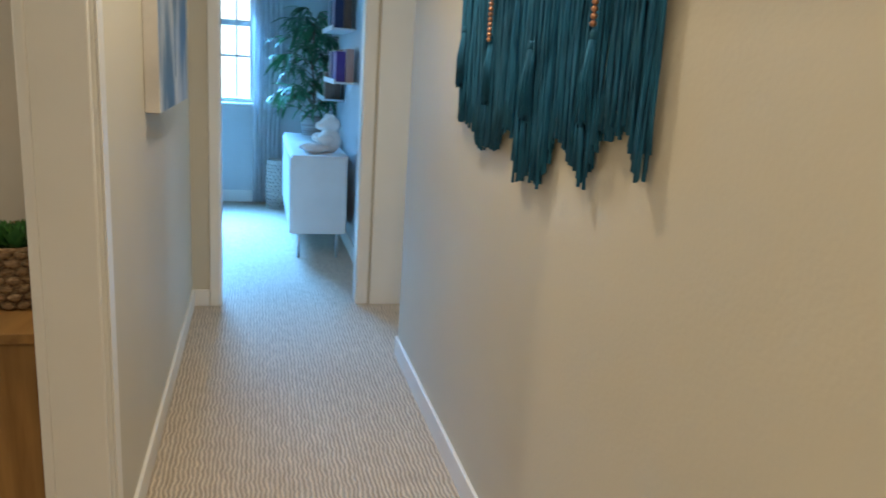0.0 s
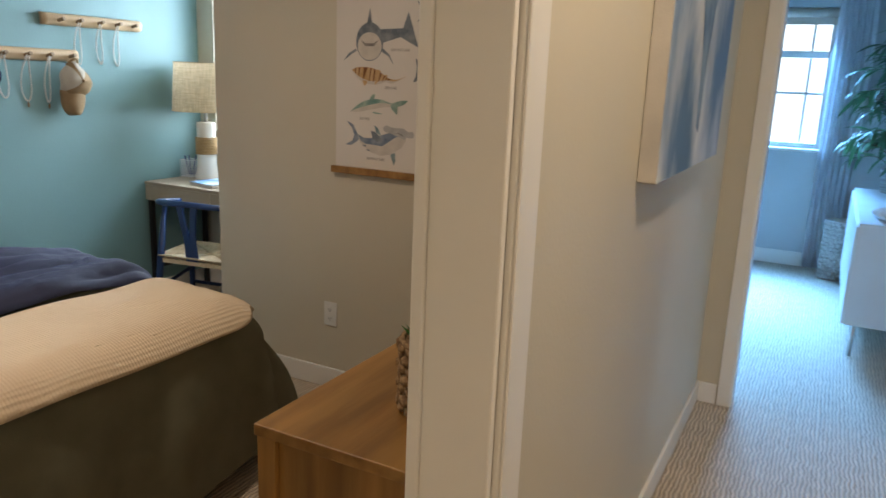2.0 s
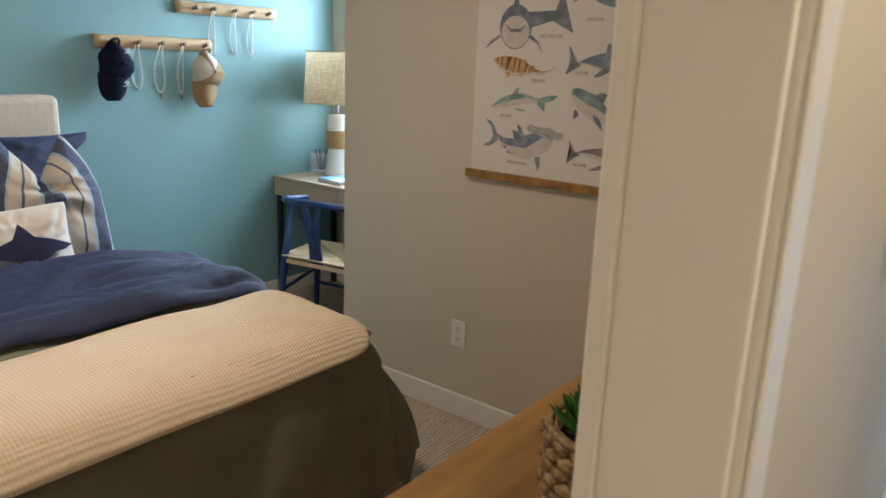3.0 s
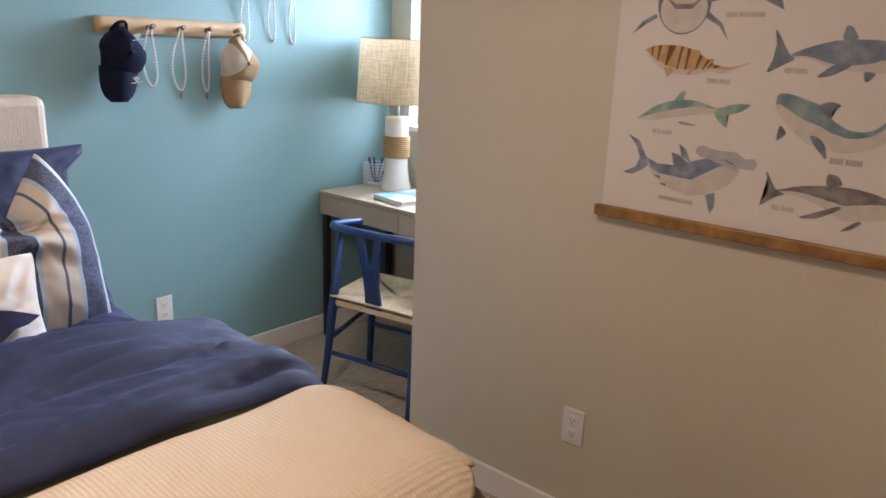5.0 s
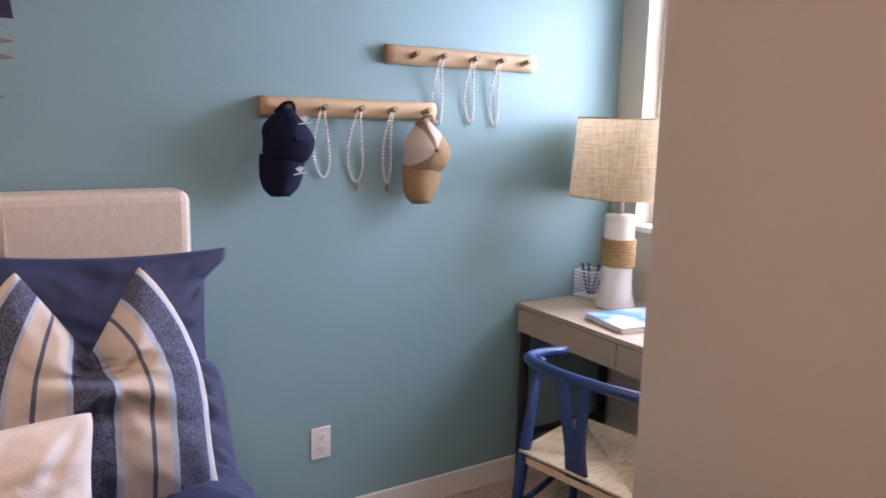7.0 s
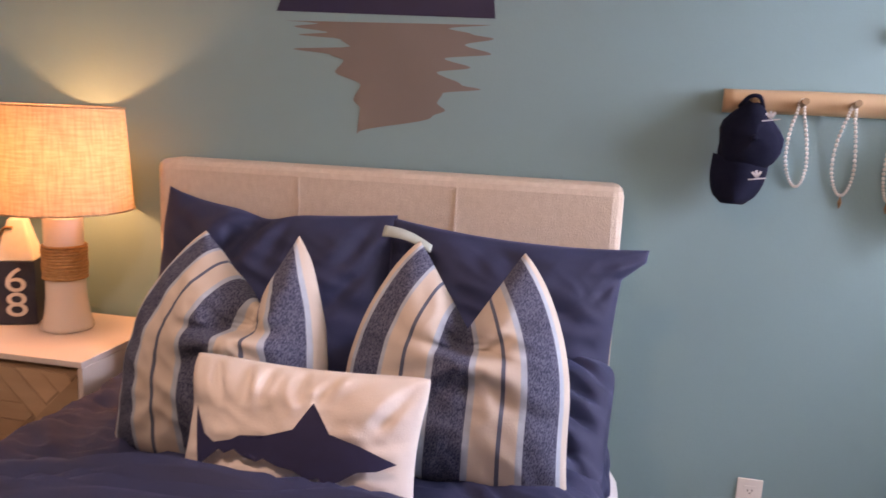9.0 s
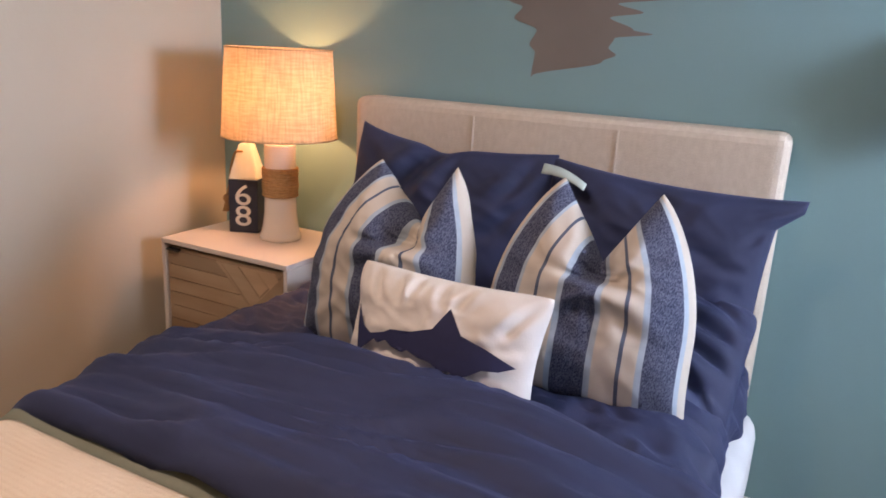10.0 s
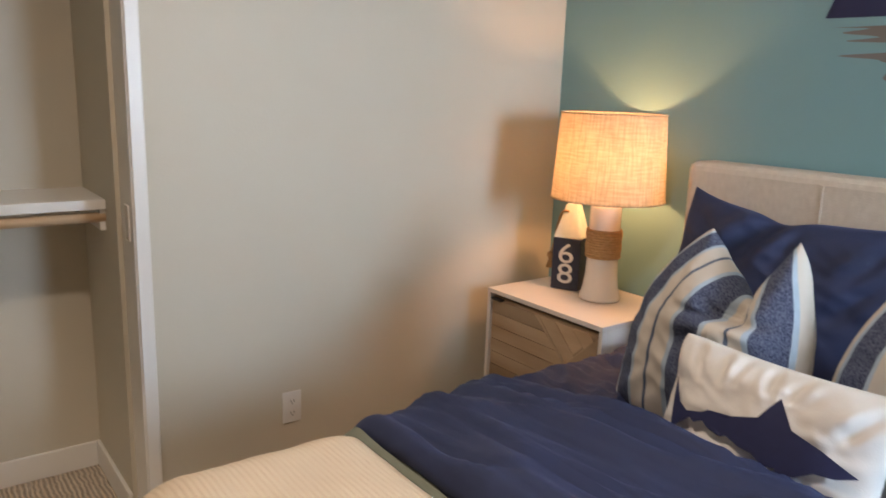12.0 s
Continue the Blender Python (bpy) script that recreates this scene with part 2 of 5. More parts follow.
DOOR = 2.05
wall("wall_hall_left", BEIGE, "warm beige painted wall with a doorway", (BX, 0.9, 0, FX, 3.472, H), (BX, 3.472, DOOR, FX, 4.298, H), (BX, 4.298, 0, FX, 6.80, H))
wall("wall_hall_right", BEIGE, "warm beige painted hall wall", (-0.125, 0.9, 0, 0.0, 5.95, H))
wall("wall_hall_back", BEIGE, "beige wall closing the hall", (-1.32, 0.8, 0, 0.0, 0.9, H))
wall("wall_landing_side", BEIGE, "beige wall of the side landing", (0.0, 5.83, 0, 1.6, 5.95, H))
wall("wall_landing_window", BEIGE, "beige landing wall with a window opening", (1.6, 5.83, 0, 1.72, 6.92, 0.8), (1.6, 5.83, 2.1, 1.72, 6.92, H),
     (1.6, 5.83, 0.8, 1.72, 6.03, 2.1), (1.6, 6.77, 0.8, 1.72, 6.92, 2.1))
wall("wall_hall_end", BEIGE, "beige hall end wall with a doorway", (-2.86, 6.80, 0, -1.06, 6.92, H), (-1.06, 6.80, DOOR, -0.22, 6.92, H), (-0.22, 6.80, 0, 1.6, 6.92, H))
wall("wall_playroom_right", GREY, "pale grey painted wall", (-0.12, 6.92, 0, 0.0, 10.15, H))
wall("wall_playroom_left", GREY, "pale grey painted wall", (-2.98, 6.96, 0, -2.86, 10.15, H))
WX0, WX1, WZ0, WZ1 = -1.95, -0.86, 0.99, 2.12
wall("wall_playroom_window", GREY, "pale grey wall with a window opening", (-2.98, 10.15, 0, 0.0, 10.30, WZ0), (-2.98, 10.15, WZ1, 0.0, 10.30, H),
     (-2.98, 10.15, WZ0, WX0, 10.30, WZ1), (WX1, 10.15, WZ0, 0.0, 10.30, WZ1))
wall("wall_teal", TEAL, "teal painted accent wall behind the bed", (-4.66, 2.3, 0, -4.54, 7.11, H))
CX = -2.80
wall("wall_south", BEIGE, "beige bedroom wall beside the closet opening", (-4.54, 2.90, 0, CX, 3.03, H), (CX, 2.90, 2.08, -1.50, 3.03, H), (-1.50, 2.90, 0, BX, 3.03, H))
wall("wall_closet", BEIGE, "beige closet walls", (CX - 0.12, 2.31, 0, CX + 0.03, 2.90, H), (CX + 0.03, 2.31, 0, BX, 2.43, H))
wall("wall_poster", BEIGE, "beige wall that carries the poster", (-3.414, 5.97, 0, BX, 6.09, H), (-3.414, 6.09, 0, -3.294, 6.96, H))
BX0, BX1, BZ0, BZ1 = -4.40, -3.52, 1.06, 2.14
wall("wall_bedroom_window", BEIGE, "beige wall with a window opening", (-4.54, 6.96, 0, -2.86, 7.11, BZ0), (-4.54, 6.96, BZ1, -2.86, 7.11, H),
     (-4.54, 6.96, BZ0, BX0, 7.11, BZ1), (BX1, 6.96, BZ0, -2.86, 7.11, BZ1))


# ---------- bed ----------
BED = thing("bed", "full-size bed with a cream upholstered headboard", "bed", -4.54, 4.49, 0)
part("headboard", box(0.005, -0.70, 0.02, 0.15, 0.695, 1.255, 0.03, 3), LINEN, BED)
part("mattress", box(0.16, -0.67, 0.22, 1.90, 0.67, 0.62, 0.06, 3), CREAM, BED)
part("base", box(0.16, -0.66, 0.036, 1.90, 0.66, 0.215, 0.01), OLIVE, BED)


def over_edge(t, edge, r, sign, flare):
    """Arc length t past the centre line: flat, a quarter round, then straight down. Returns the place, the fall and the turn."""
    a = sign * (t - (edge - sign * r))
    if a <= 0:
        return t, 0.0, 0.0
    if a < r * math.pi / 2:
        q = a / r
        return edge - sign * r + sign * r * math.sin(q), r * (1 - math.cos(q)), q
    rest = a - r * math.pi / 2
    return edge + sign * flare * 0.45 * math.sin(min(1.0, rest / 0.45) * math.pi / 2), r + rest, math.pi / 2


def cover(name, u0, u1, v0, v1, lift, mat, label, r=0.13, fold=(30.0, 5.0, 0.008), soft=0.012, roll=(0.0, 0.0), hang=0.012, flare=0.06, seed=0.0, thick=0.0, category="bedding", flare1=None, corner=0.0, puff=0.0, drop=0.0, slant=0.0, narrow=0.0, own=True):
    """A cloth over the bed. u runs from head to foot and v across, in metres along the cloth; past the mattress edges it rounds over and hangs."""
    FOOT, S0, S1, TOP = -2.51 + lift, 3.80 - min(lift, 0.015), 5.26 + lift - narrow, 0.640 + lift
    nu, nv = max(8, int((u1 - u0) / 0.012)), max(8, int((v1 - v0) / 0.014))
    bm = bmesh.new()
    g_ = []
    for i in range(nu + 1):
        row = []
        u = u0 + (u1 - u0) * i / nu
        for j in range(nv + 1):
            v = v0 + (v1 - v0) * j / nv
            a, b = (u - (u1 - corner)) / (corner or 1), (v - (v1 - corner)) / (corner or 1)
            if corner and a > 0 and b > 0:
                k = max(a, b) / math.hypot(a, b)
                a, b = a * k, b * k
            uu, vv = (u1 - corner + a * corner, v1 - corner + b * corner) if corner and a > 0 and b > 0 else (u, v)
            uu += slant * (v - 4.5) * i / nu
            wob = 0.02 * noise.noise((v * 2.2, seed, 5.0))
            x, dx, ax = over_edge(uu + wob * (i in (0, nu)) * 0.4, FOOT, r, 1, flare)
            if v < 4.5:
                y, dy, ay = over_edge(v, S0, r, -1, flare)
            else:
                y, dy, ay = over_edge(vv, S1, r, 1, flare if flare1 is None else flare + (flare1 - flare) * max(0.0, 1 - abs(u - FOOT) / 0.9))
            ox, oy = x - (FOOT - r), (y - (S1 - r)) if v >= 4.5 else ((S0 + r) - y)
            if ox > 0 and oy > 0:
                k = max(ox, oy) / math.hypot(ox, oy)
                k += (1 - k) * 0.35 * min(1, max(dx, dy) / 0.5)
                x, y = FOOT - r + ox * k, (S1 - r + oy * k) if v >= 4.5 else (S0 + r - oy * k)
            fall = (dx ** 4 + dy ** 4) ** 0.25
            edge_u = min(u - u0, u1 - u)
            z = TOP - fall
            z += puff * math.exp(-((u - u0 - 0.07) / 0.13) ** 2) * math.exp(-((v - 4.6) / 0.55) ** 4)
            z -= drop * (min(1.0, max(0.0, (4.30 - v) / 0.5)) + 0.6 * min(1.0, max(0.0, (v - 4.85) / 0.4)))
            if roll[0]:
                z -= roll[0] * max(0.0, 1 - (u - u0) / 0.06) ** 2
            if roll[1]:
                z -= roll[1] * max(0.0, 1 - (u1 - u) / 0.06) ** 2
            f1, f2, amp = fold
            q = (u * f1 + v * 3.0 + 1.5 * noise.noise((u * 3, v * 3, seed)), v * f2 - u * 4.0, seed)
            crease = 1 - abs(noise.noise((q[0] * 0.33, q[1] * 0.5, seed))) * 2.4
            tight = 1 - abs(noise.noise((q[0] * 0.9, q[1] * 0.8, seed + 4))) * 2.4
            d = amp * crease + 0.65 * amp * tight + soft * noise.noise((u * 2.6 + seed, v * 2.2, seed))
            down = min(1.0, fall / 0.3)
            if down > 0:
                along = v if ax > ay else u
                d = d * (1 - 0.6 * down) + hang * down * (math.sin(along * 13 + seed) + 0.8 * noise.noise((along * 7, fall * 2, seed)))
            nx, ny, nz = math.sin(ax) * math.cos(ay), math.sin(ay) * math.cos(ax) * (1 if v >= 4.5 else -1), math.cos(max(ax, ay))
            ln = math.sqrt(nx * nx + ny * ny + nz * nz) + 1e-6
            z = max(0.035, z)
            row.append(bm.verts.new((x + d * nx / ln, y + d * ny / ln, max(0.03, z + d * nz / ln))))
        g_.append(row)
    for a, b in zip(g_, g_[1:]):
        for j in range(nv):
            bm.faces.new((a[j], b[j], b[j + 1], a[j + 1]))
    bmesh.ops.recalc_face_normals(bm, faces=bm.faces)
    o = obj(name, bm, mat, None, "", True)
    if thick:
        md = o.modifiers.new("thickness", "SOLIDIFY")
        md.thickness, md.offset = thick, 1
    return tagged(o, label, category) if own else o


coverlet = cover("coverlet", -3.56, -2.51 + 0.50, 3.80 - 0.50, 5.26 + 0.50, 0.0, OLIVE, "olive-grey linen coverlet hanging to the carpet", 0.13, (14.0, 3.0, 0.003), 0.006, (0, 0), 0.023, 0.10, 1.0, 0.0, "bedding", 0.40, narrow=-0.05)
cover("bed_linen", -4.34, -3.40, 3.80 - 0.36, 5.26 + 0.03, 0.014, NAVY, "rumpled navy cotton bed linen under the pillows", 0.11, (26.0, 14.0, 0.016), 0.014, (0, 0), 0.020, 0.02, 12.0, narrow=0.095)
cover("duvet", -3.53, -3.052, 3.80 - 0.24, 5.26 + 0.22, 0.058, NAVY, "crumpled navy cotton duvet folded back", 0.14, (30.0, 2.6, 0.024), 0.022, (0.03, 0.05), 0.018, 0.05, 4.0, 0.006, puff=0.055, drop=0.04, slant=0.022, narrow=0.03)
edge = cover("turned_edge", -3.20, -3.036, 3.80 - 0.20, 5.26 + 0.06, 0.022, material("pale_olive_linen", (0.25, 0.27, 0.21), 0.85, (0.20, 0.22, 0.17), 8, bump=0.5, bump_scale=300), "", 0.13, (10.0, 4.0, 0.004), 0.008, (0.0, 0.022), 0.01, 0.02, 15.0, 0.006, own=False)
edge.parent, edge.matrix_parent_inverse = coverlet, coverlet.matrix_world.inverted()
throw = cover("throw_blanket", -3.03, -2.51 + 0.03, 3.80 - 0.16, 5.26 + 0.12, 0.022, THROW, "cream waffle-weave throw across the bed's foot", 0.165, (9.0, 3.0, 0.004), 0.016, (0.012, 0.0), 0.004, 0.02, 7.0, 0.007, corner=0.26, narrow=-0.05)


for hu in (-2.600, -2.566):
    stitch = cover("hem_stitching", hu, hu + 0.008, 3.80 + 0.10, 4.97, 0.0238, THROW, "", 0.165, (9.0, 3.0, 0.004), 0.016, (0.0, 0.0), 0.004, 0.02, 7.0, 0.006, corner=0.0, narrow=-0.05, own=False)
    stitch.parent, stitch.matrix_parent_inverse = throw, throw.matrix_world.inverted()


# ---------- pillows ----------
def along(u, v, g):
    """Depth of a crease that runs from (u0, v0) to (u1, v1) on a cushion's face."""
    u0, v0, u1, v1, deep, wide = g
    du, dv = u1 - u0, v1 - v0
    t = min(1.0, max(0.0, ((u - u0) * du + (v - v0) * dv) / (du * du + dv * dv)))
    r = math.hypot(u - u0 - t * du, v - v0 - t * dv) / wide
    return deep * math.sin(math.pi * (0.12 + 0.76 * t)) * (math.exp(-r * r) - 0.45 * math.exp(-(r - 1.7) ** 2))


def pillow(name, w, h, d, m, mats, label, chop=0.0, stripes=None, sag=0.03, seed=0.0, nx=56, nz=44, soft=0.04, wrinkle=1.0, pinch=1.0, valley=0.0, lean=0.0, ledge=0.12, folds=(), taper=0.0, ear=0.0, dip=0.0, droop=0.0):
    """A stuffed cushion: w wide (y), h high (z), d deep (x). chop is how far the middle of the top edge is pressed down, valley where, ledge the
    height at which the front folds over; folds are creases (u0, v0, u1, v1, depth, width); taper draws the far side in below its top corner."""
    bm = bmesh.new()
    uv = {}
    for side in (1, -1):
        for i in range(nx + 1):
            for j in range(nz + 1):
                u, v = 2 * i / nx - 1, 2 * j / nz - 1
                edge = i in (0, nx) or j in (0, nz)
                if edge and side == -1:
                    uv[side, i, j] = uv[1, i, j]
                    continue
                y, z = w / 2 * u * (1 - 0.063 * pinch * (1 - v * v)), h / 2 * v * (1 - 0.06 * pinch * (1 - u * u))
                y, z = y * (1 - soft * (u * v) ** 6), z * (1 - soft * (u * v) ** 6)
                fat = max(0.0, (1 - abs(u) ** 2.6) * (1 - abs(v) ** 2.6)) ** 0.55
                x = side * d / 2 * fat
                if chop:
                    up = max(0.0, (v + 0.25) / 1.25)
                    c = u - valley
                    vee = max(0.0, 1 - abs(c) / (1 - valley if c > 0 else 1 + valley)) ** 1.1
                    s_ = max(0.0, (v - ledge) / (1 - ledge))
                    z0 = h / 2 * ledge
                    if v > ledge:
                        z = z0 + (z - z0) * (1 - chop * vee)
                    y = y * (1 - 0.54 * up ** 1.9) + lean * up ** 1.7 + 0.035 * valley * up
                    rec = math.exp(-(c / 0.20) ** 2) * min(1.0, s_ * 3.2)
                    x = side * max(0.003 if not edge else 0.0, abs(x) * (1 - 0.80 * rec) + 0.018 * math.exp(-((abs(c) - 0.5) / 0.22) ** 2) * up * fat)
                    if side == 1 and not edge:
                        x += 0.030 * math.exp(-(c / 0.40) ** 2) * math.exp(-((v - ledge + 0.06) / 0.12) ** 2) - 0.024 * math.exp(-(c / 0.34) ** 2) * math.exp(-((v - ledge - 0.10) / 0.09) ** 2)
                        far = math.hypot(c, v - ledge)
                        x += 0.005 * math.sin(9 * math.atan2(v - ledge, c) + seed) * math.exp(-((far - 0.35) / 0.25) ** 2)
                    y *= 1 + 0.07 * max(0.0, -v) ** 6 * u * u
                z -= sag * (1 - u * u) * max(0, v) ** 2 + dip * math.exp(-((u + 0.08) / 0.18) ** 2) * max(0, v) ** 4
                x -= droop * max(0.0, u) ** 3 * max(0.0, 0.4 - v)
                if taper and u > 0:
                    y -= taper * u ** 2 * min(1.0, max(0.0, (0.86 - v) / 0.22))
                if ear:
                    z += ear * max(0.0, -u) ** 4 * max(0.0, v) ** 3
                if not edge:
                    x += side * 0.010 * noise.noise((u * 2.5 + seed, v * 2.5, seed + side)) + side * 0.006 * math.sin(9 * (u + 0.4 * v) + seed) * abs(v) ** 2 * fat
                    rad = math.atan2(v, u)
                    x += side * fat * wrinkle * (0.004 * math.sin(17 * rad + seed + 3 * noise.noise((u * 2, v * 2, seed))) * max(0.0, math.hypot(u, v) - 0.35) + 0.006 * (0.5 - abs(noise.noise((u * 3.2 + seed, v * 4.5 + u * 2, seed)))))
                    if side == 1:
                        x -= sum(along(u, v, g) for g in folds) * min(1.0, fat * 1.6)
                uv[side, i, j] = bm.verts.new((x, y, z))
    for side in (1, -1):
        for i in range(nx):
            u = 2 * (i + 0.5) / nx - 1
            mi = 0
            for a, b, k in stripes or ():
                if a <= u <= b:
                    mi = k
            for j in range(nz):
                q = [uv[side, i, j], uv[side, i + 1, j], uv[side, i + 1, j + 1], uv[side, i, j + 1]]
                f = bm.faces.new(q if side == 1 else q[::-1])
                f.material_index = mi
    bmesh.ops.recalc_face_normals(bm, faces=bm.faces)
    o = obj(name, bm, mats, None, "", True)
    o.matrix_world = m
    return tagged(o, label, "pillow")


STRIPES = [(-0.93, -0.89, 2), (-0.89, -0.66, 1), (-0.66, -0.62, 2), (-0.45, -0.41, 3), (-0.22, -0.17, 2), (-0.17, 0.15, 1), (0.15, 0.20, 2), (0.41, 0.45, 3), (0.58, 0.63, 2), (0.63, 0.90, 1), (0.90, 0.94, 2)]
NAVY_LINE = material("slate_stripe", (0.10, 0.13, 0.20), 0.9, None, 60)
SLUMP = [(-0.06, 1.0, -0.42, 0.25, 0.040, 0.12), (0.15, 0.9, 0.02, 0.35, 0.012, 0.07), (0.86, 0.95, 0.62, 0.30, 0.018, 0.08), (0.95, 0.6, 0.55, -0.1, 0.012, 0.07), (-0.9, 0.8, -0.55, 0.5, 0.012, 0.08), (-0.95, 0.1, -0.4, -0.2, 0.010, 0.09)]
CRUSH = [(0.98, 0.92, 0.72, 0.80, 0.014, 0.06), (0.95, 0.62, 0.78, 0.42, 0.010, 0.05), (0.30, -0.42, 0.95, -0.55, 0.016, 0.06), (0.45, -0.60, 0.98, -0.68, 0.016, 0.05), (0.15, -0.30, 0.60, -0.36, 0.010, 0.06), (0.55, -0.80, 0.95, -0.86, 0.014, 0.05), (-0.95, 0.9, -0.6, 0.45, 0.014, 0.08), (-0.3, 0.9, 0.2, 0.6, 0.008, 0.10), (0.3, 0.3, 0.75, 0.05, 0.008, 0.09)]
pillow("pillow_sham", 0.72, 0.52, 0.17, pose(-4.275, 4.215, 0.90, 0, -14, 0) @ pose(0, 0, 0, -1, 0, 0), [NAVY], "navy cotton pillow sham slumped against the headboard", sag=0.022, seed=1, soft=0.02, wrinkle=1.4, pinch=0.5, nx=90, nz=70, folds=SLUMP, ear=0.026, dip=0.020)
sham_b = pillow("pillow_sham", 0.70, 0.48, 0.16, pose(-4.265, 4.895, 0.885, 0, -14, 0) @ pose(0, 0, 0, -3, 0, 0), [NAVY], "navy cotton pillow sham with a crumpled flanged edge", sag=0.012, seed=2, soft=0.0, wrinkle=1.4, pinch=0.7, nx=90, nz=70, folds=CRUSH, taper=0.052)
pillow("pillow", 0.68, 0.44, 0.17, pose(-4.06, 4.853, 0.722, 0, -62, 0) @ pose(0, 0, 0, -3, 0, 0), [NAVY], "navy bed pillow lying under the sham, its case end drooping", sag=0.0, seed=9, soft=0.09, wrinkle=2.8, pinch=0.5, nx=90, nz=70, droop=0.075, folds=[(0.1, 0.5, 0.98, 0.2, 0.024, 0.08), (0.2, 0.05, 0.98, -0.12, 0.024, 0.07), (0.25, -0.5, 0.98, -0.42, 0.022, 0.08), (0.5, -0.2, 0.95, -0.75, 0.016, 0.06), (0.6, 0.8, 0.95, 0.5, 0.016, 0.06)])
pillow("striped_cushion", 0.53, 0.55, 0.21, pose(-3.82, 4.315, 0.885, 0, -13, 0) @ pose(0, 0, 0, 1, 0, -4), [CREAM, HEATHER, PALEBLUE, NAVY_LINE], "cream cushion with heathered blue stripes, dented top", 0.72, STRIPES, 0.0, 3, nx=110, nz=80, wrinkle=1.8, valley=0.28, lean=0.035, ledge=0.15)
pillow("striped_cushion", 0.53, 0.55, 0.21, pose(-3.875, 4.84, 0.885, 0, -13, 0) @ pose(0, 0, 0, -2, 0, 3), [CREAM, HEATHER, PALEBLUE, NAVY_LINE], "cream cushion with heathered blue stripes, pinched into two peaks", 0.78, STRIPES, 0.0, 5, nx=110, nz=80, wrinkle=1.8, valley=0.10, lean=-0.004, ledge=0.13)
LUMB = pose(-3.605, 4.585, 0.790, 0, -20, 0) @ pose(0, 0, 0, 0, 0, -2)
lumbar = pillow("shark_cushion", 0.51, 0.32, 0.15, LUMB, [material("white_cotton", (0.80, 0.77, 0.73), 0.85, None, 12, bump=0.4, bump_scale=350, crease=0.5)], "white lumbar cushion printed with a navy shark", 0, None, 0.0, 7, soft=0.05, wrinkle=1.6, pinch=1.5, nx=80, nz=56, folds=[(-0.75, 0.98, -0.62, 0.45, 0.011, 0.05), (-0.45, 0.98, -0.40, 0.5, 0.012, 0.05), (-0.25, 0.98, -0.25, 0.55, 0.010, 0.04), (0.0, 0.98, 0.05, 0.62, 0.011, 0.05), (0.3, 0.98, 0.22, 0.6, 0.011, 0.05), (0.9, 0.85, 0.7, 0.3, 0.011, 0.06)])


def flat_shape(points, to, height):
    """A flat print: outline points (u, v), placed by to(u, v, lift)."""
    bm = bmesh.new()
    vs = [bm.verts.new(to(u, v, height)) for u, v in points]
    f = bm.faces.new(vs)
    bmesh.ops.triangulate(bm, faces=[f])
    return bm


# navy shark on the lumbar cushion: laid 3 mm over its front, following the swell
bm = bmesh.new()
body = [(-0.190, 0.058), (-0.160, 0.008), (-0.135, -0.005), (-0.10, 0.004), (-0.083, 0.014), (-0.07, 0.007), (-0.03, 0.020), (0.02, 0.037), (0.049, 0.087), (0.064, 0.070), (0.089, 0.037), (0.147, 0.022), (0.212, -0.003), (0.18, -0.018), (0.146, -0.023), (0.118, -0.042), (0.09, -0.052), (0.078, -0.042), (0.058, -0.047), (0.03, -0.034), (0.0, -0.031), (-0.03, -0.021), (-0.043, -0.028), (-0.06, -0.015), (-0.073, -0.022), (-0.09, -0.012), (-0.11, -0.022), (-0.122, -0.016), (-0.15, -0.040), (-0.165, -0.055), (-0.156, -0.022), (-0.176, 0.014)]
bm.faces.new([bm.verts.new((0, u, v)) for u, v in body])
bmesh.ops.triangulate(bm, faces=bm.faces)
bmesh.ops.subdivide_edges(bm, edges=bm.edges, cuts=4, use_grid_fill=True)
for v in bm.verts:
    u, w = min(1.0, abs(v.co.y) / 0.245), min(1.0, abs(v.co.z) / 0.15)
    v.co.x = 0.075 * max(0.0, (1 - abs(u) ** 2.6) * (1 - abs(w) ** 2.6)) ** 0.55 + 0.0175
part("print", bm, material("navy_print", (0.02, 0.025, 0.09), 0.8, None, 40), lumbar, "navy shark print", True)

sheet = obj("bed_sheet", box(-4.365, 3.85, 0.22, -3.6, 5.232, 0.495, 0.07, 4), material("white_sheet", (0.72, 0.74, 0.76), 0.85, None, 10, bump=0.3, bump_scale=300), None, "", True)
tagged(sheet, "white fitted sheet showing beside the headboard", "bedding")

# headboard seams and legs
for sy in (-0.235, 0.235):
    part("seam", box(0.1505, sy - 0.003, 0.5, 0.1535, sy + 0.003, 1.225, 0.001), LINEN, BED)
for lx in (0.2, 1.85):
    for ly in (-0.6, 0.6):
        part("leg", box(lx - 0.02, ly - 0.02, 0.0, lx + 0.02, ly + 0.02, 0.035), BLACK, BED)

# ---------- dresser with its basket ----------
D = thing("dresser", "brown oak dresser standing against the bedroom wall", "dresser", -1.80, 4.42, 0)
part("side_panel", box(0.02, 0.02, 0.0, 0.475, 0.045, 0.690, 0.002), OAK_END, D)
part("side_panel", box(0.02, 1.30, 0.0, 0.475, 1.325, 0.690, 0.002), OAK, D)
part("back_panel", box(0.455, 0.046, 0.02, 0.474, 1.299, 0.688), OAK, D)
part("carcass", box(0.045, 0.046, 0.06, 0.454, 1.299, 0.688), OAK, D)
part("top", box(0.0, 0.0, 0.692, 0.478, 1.345, 0.72, 0.003), OAK, D)
part("corner_post", box(0.005, 0.005, 0.0, 0.055, 0.019, 0.690, 0.002), OAK_END, D)
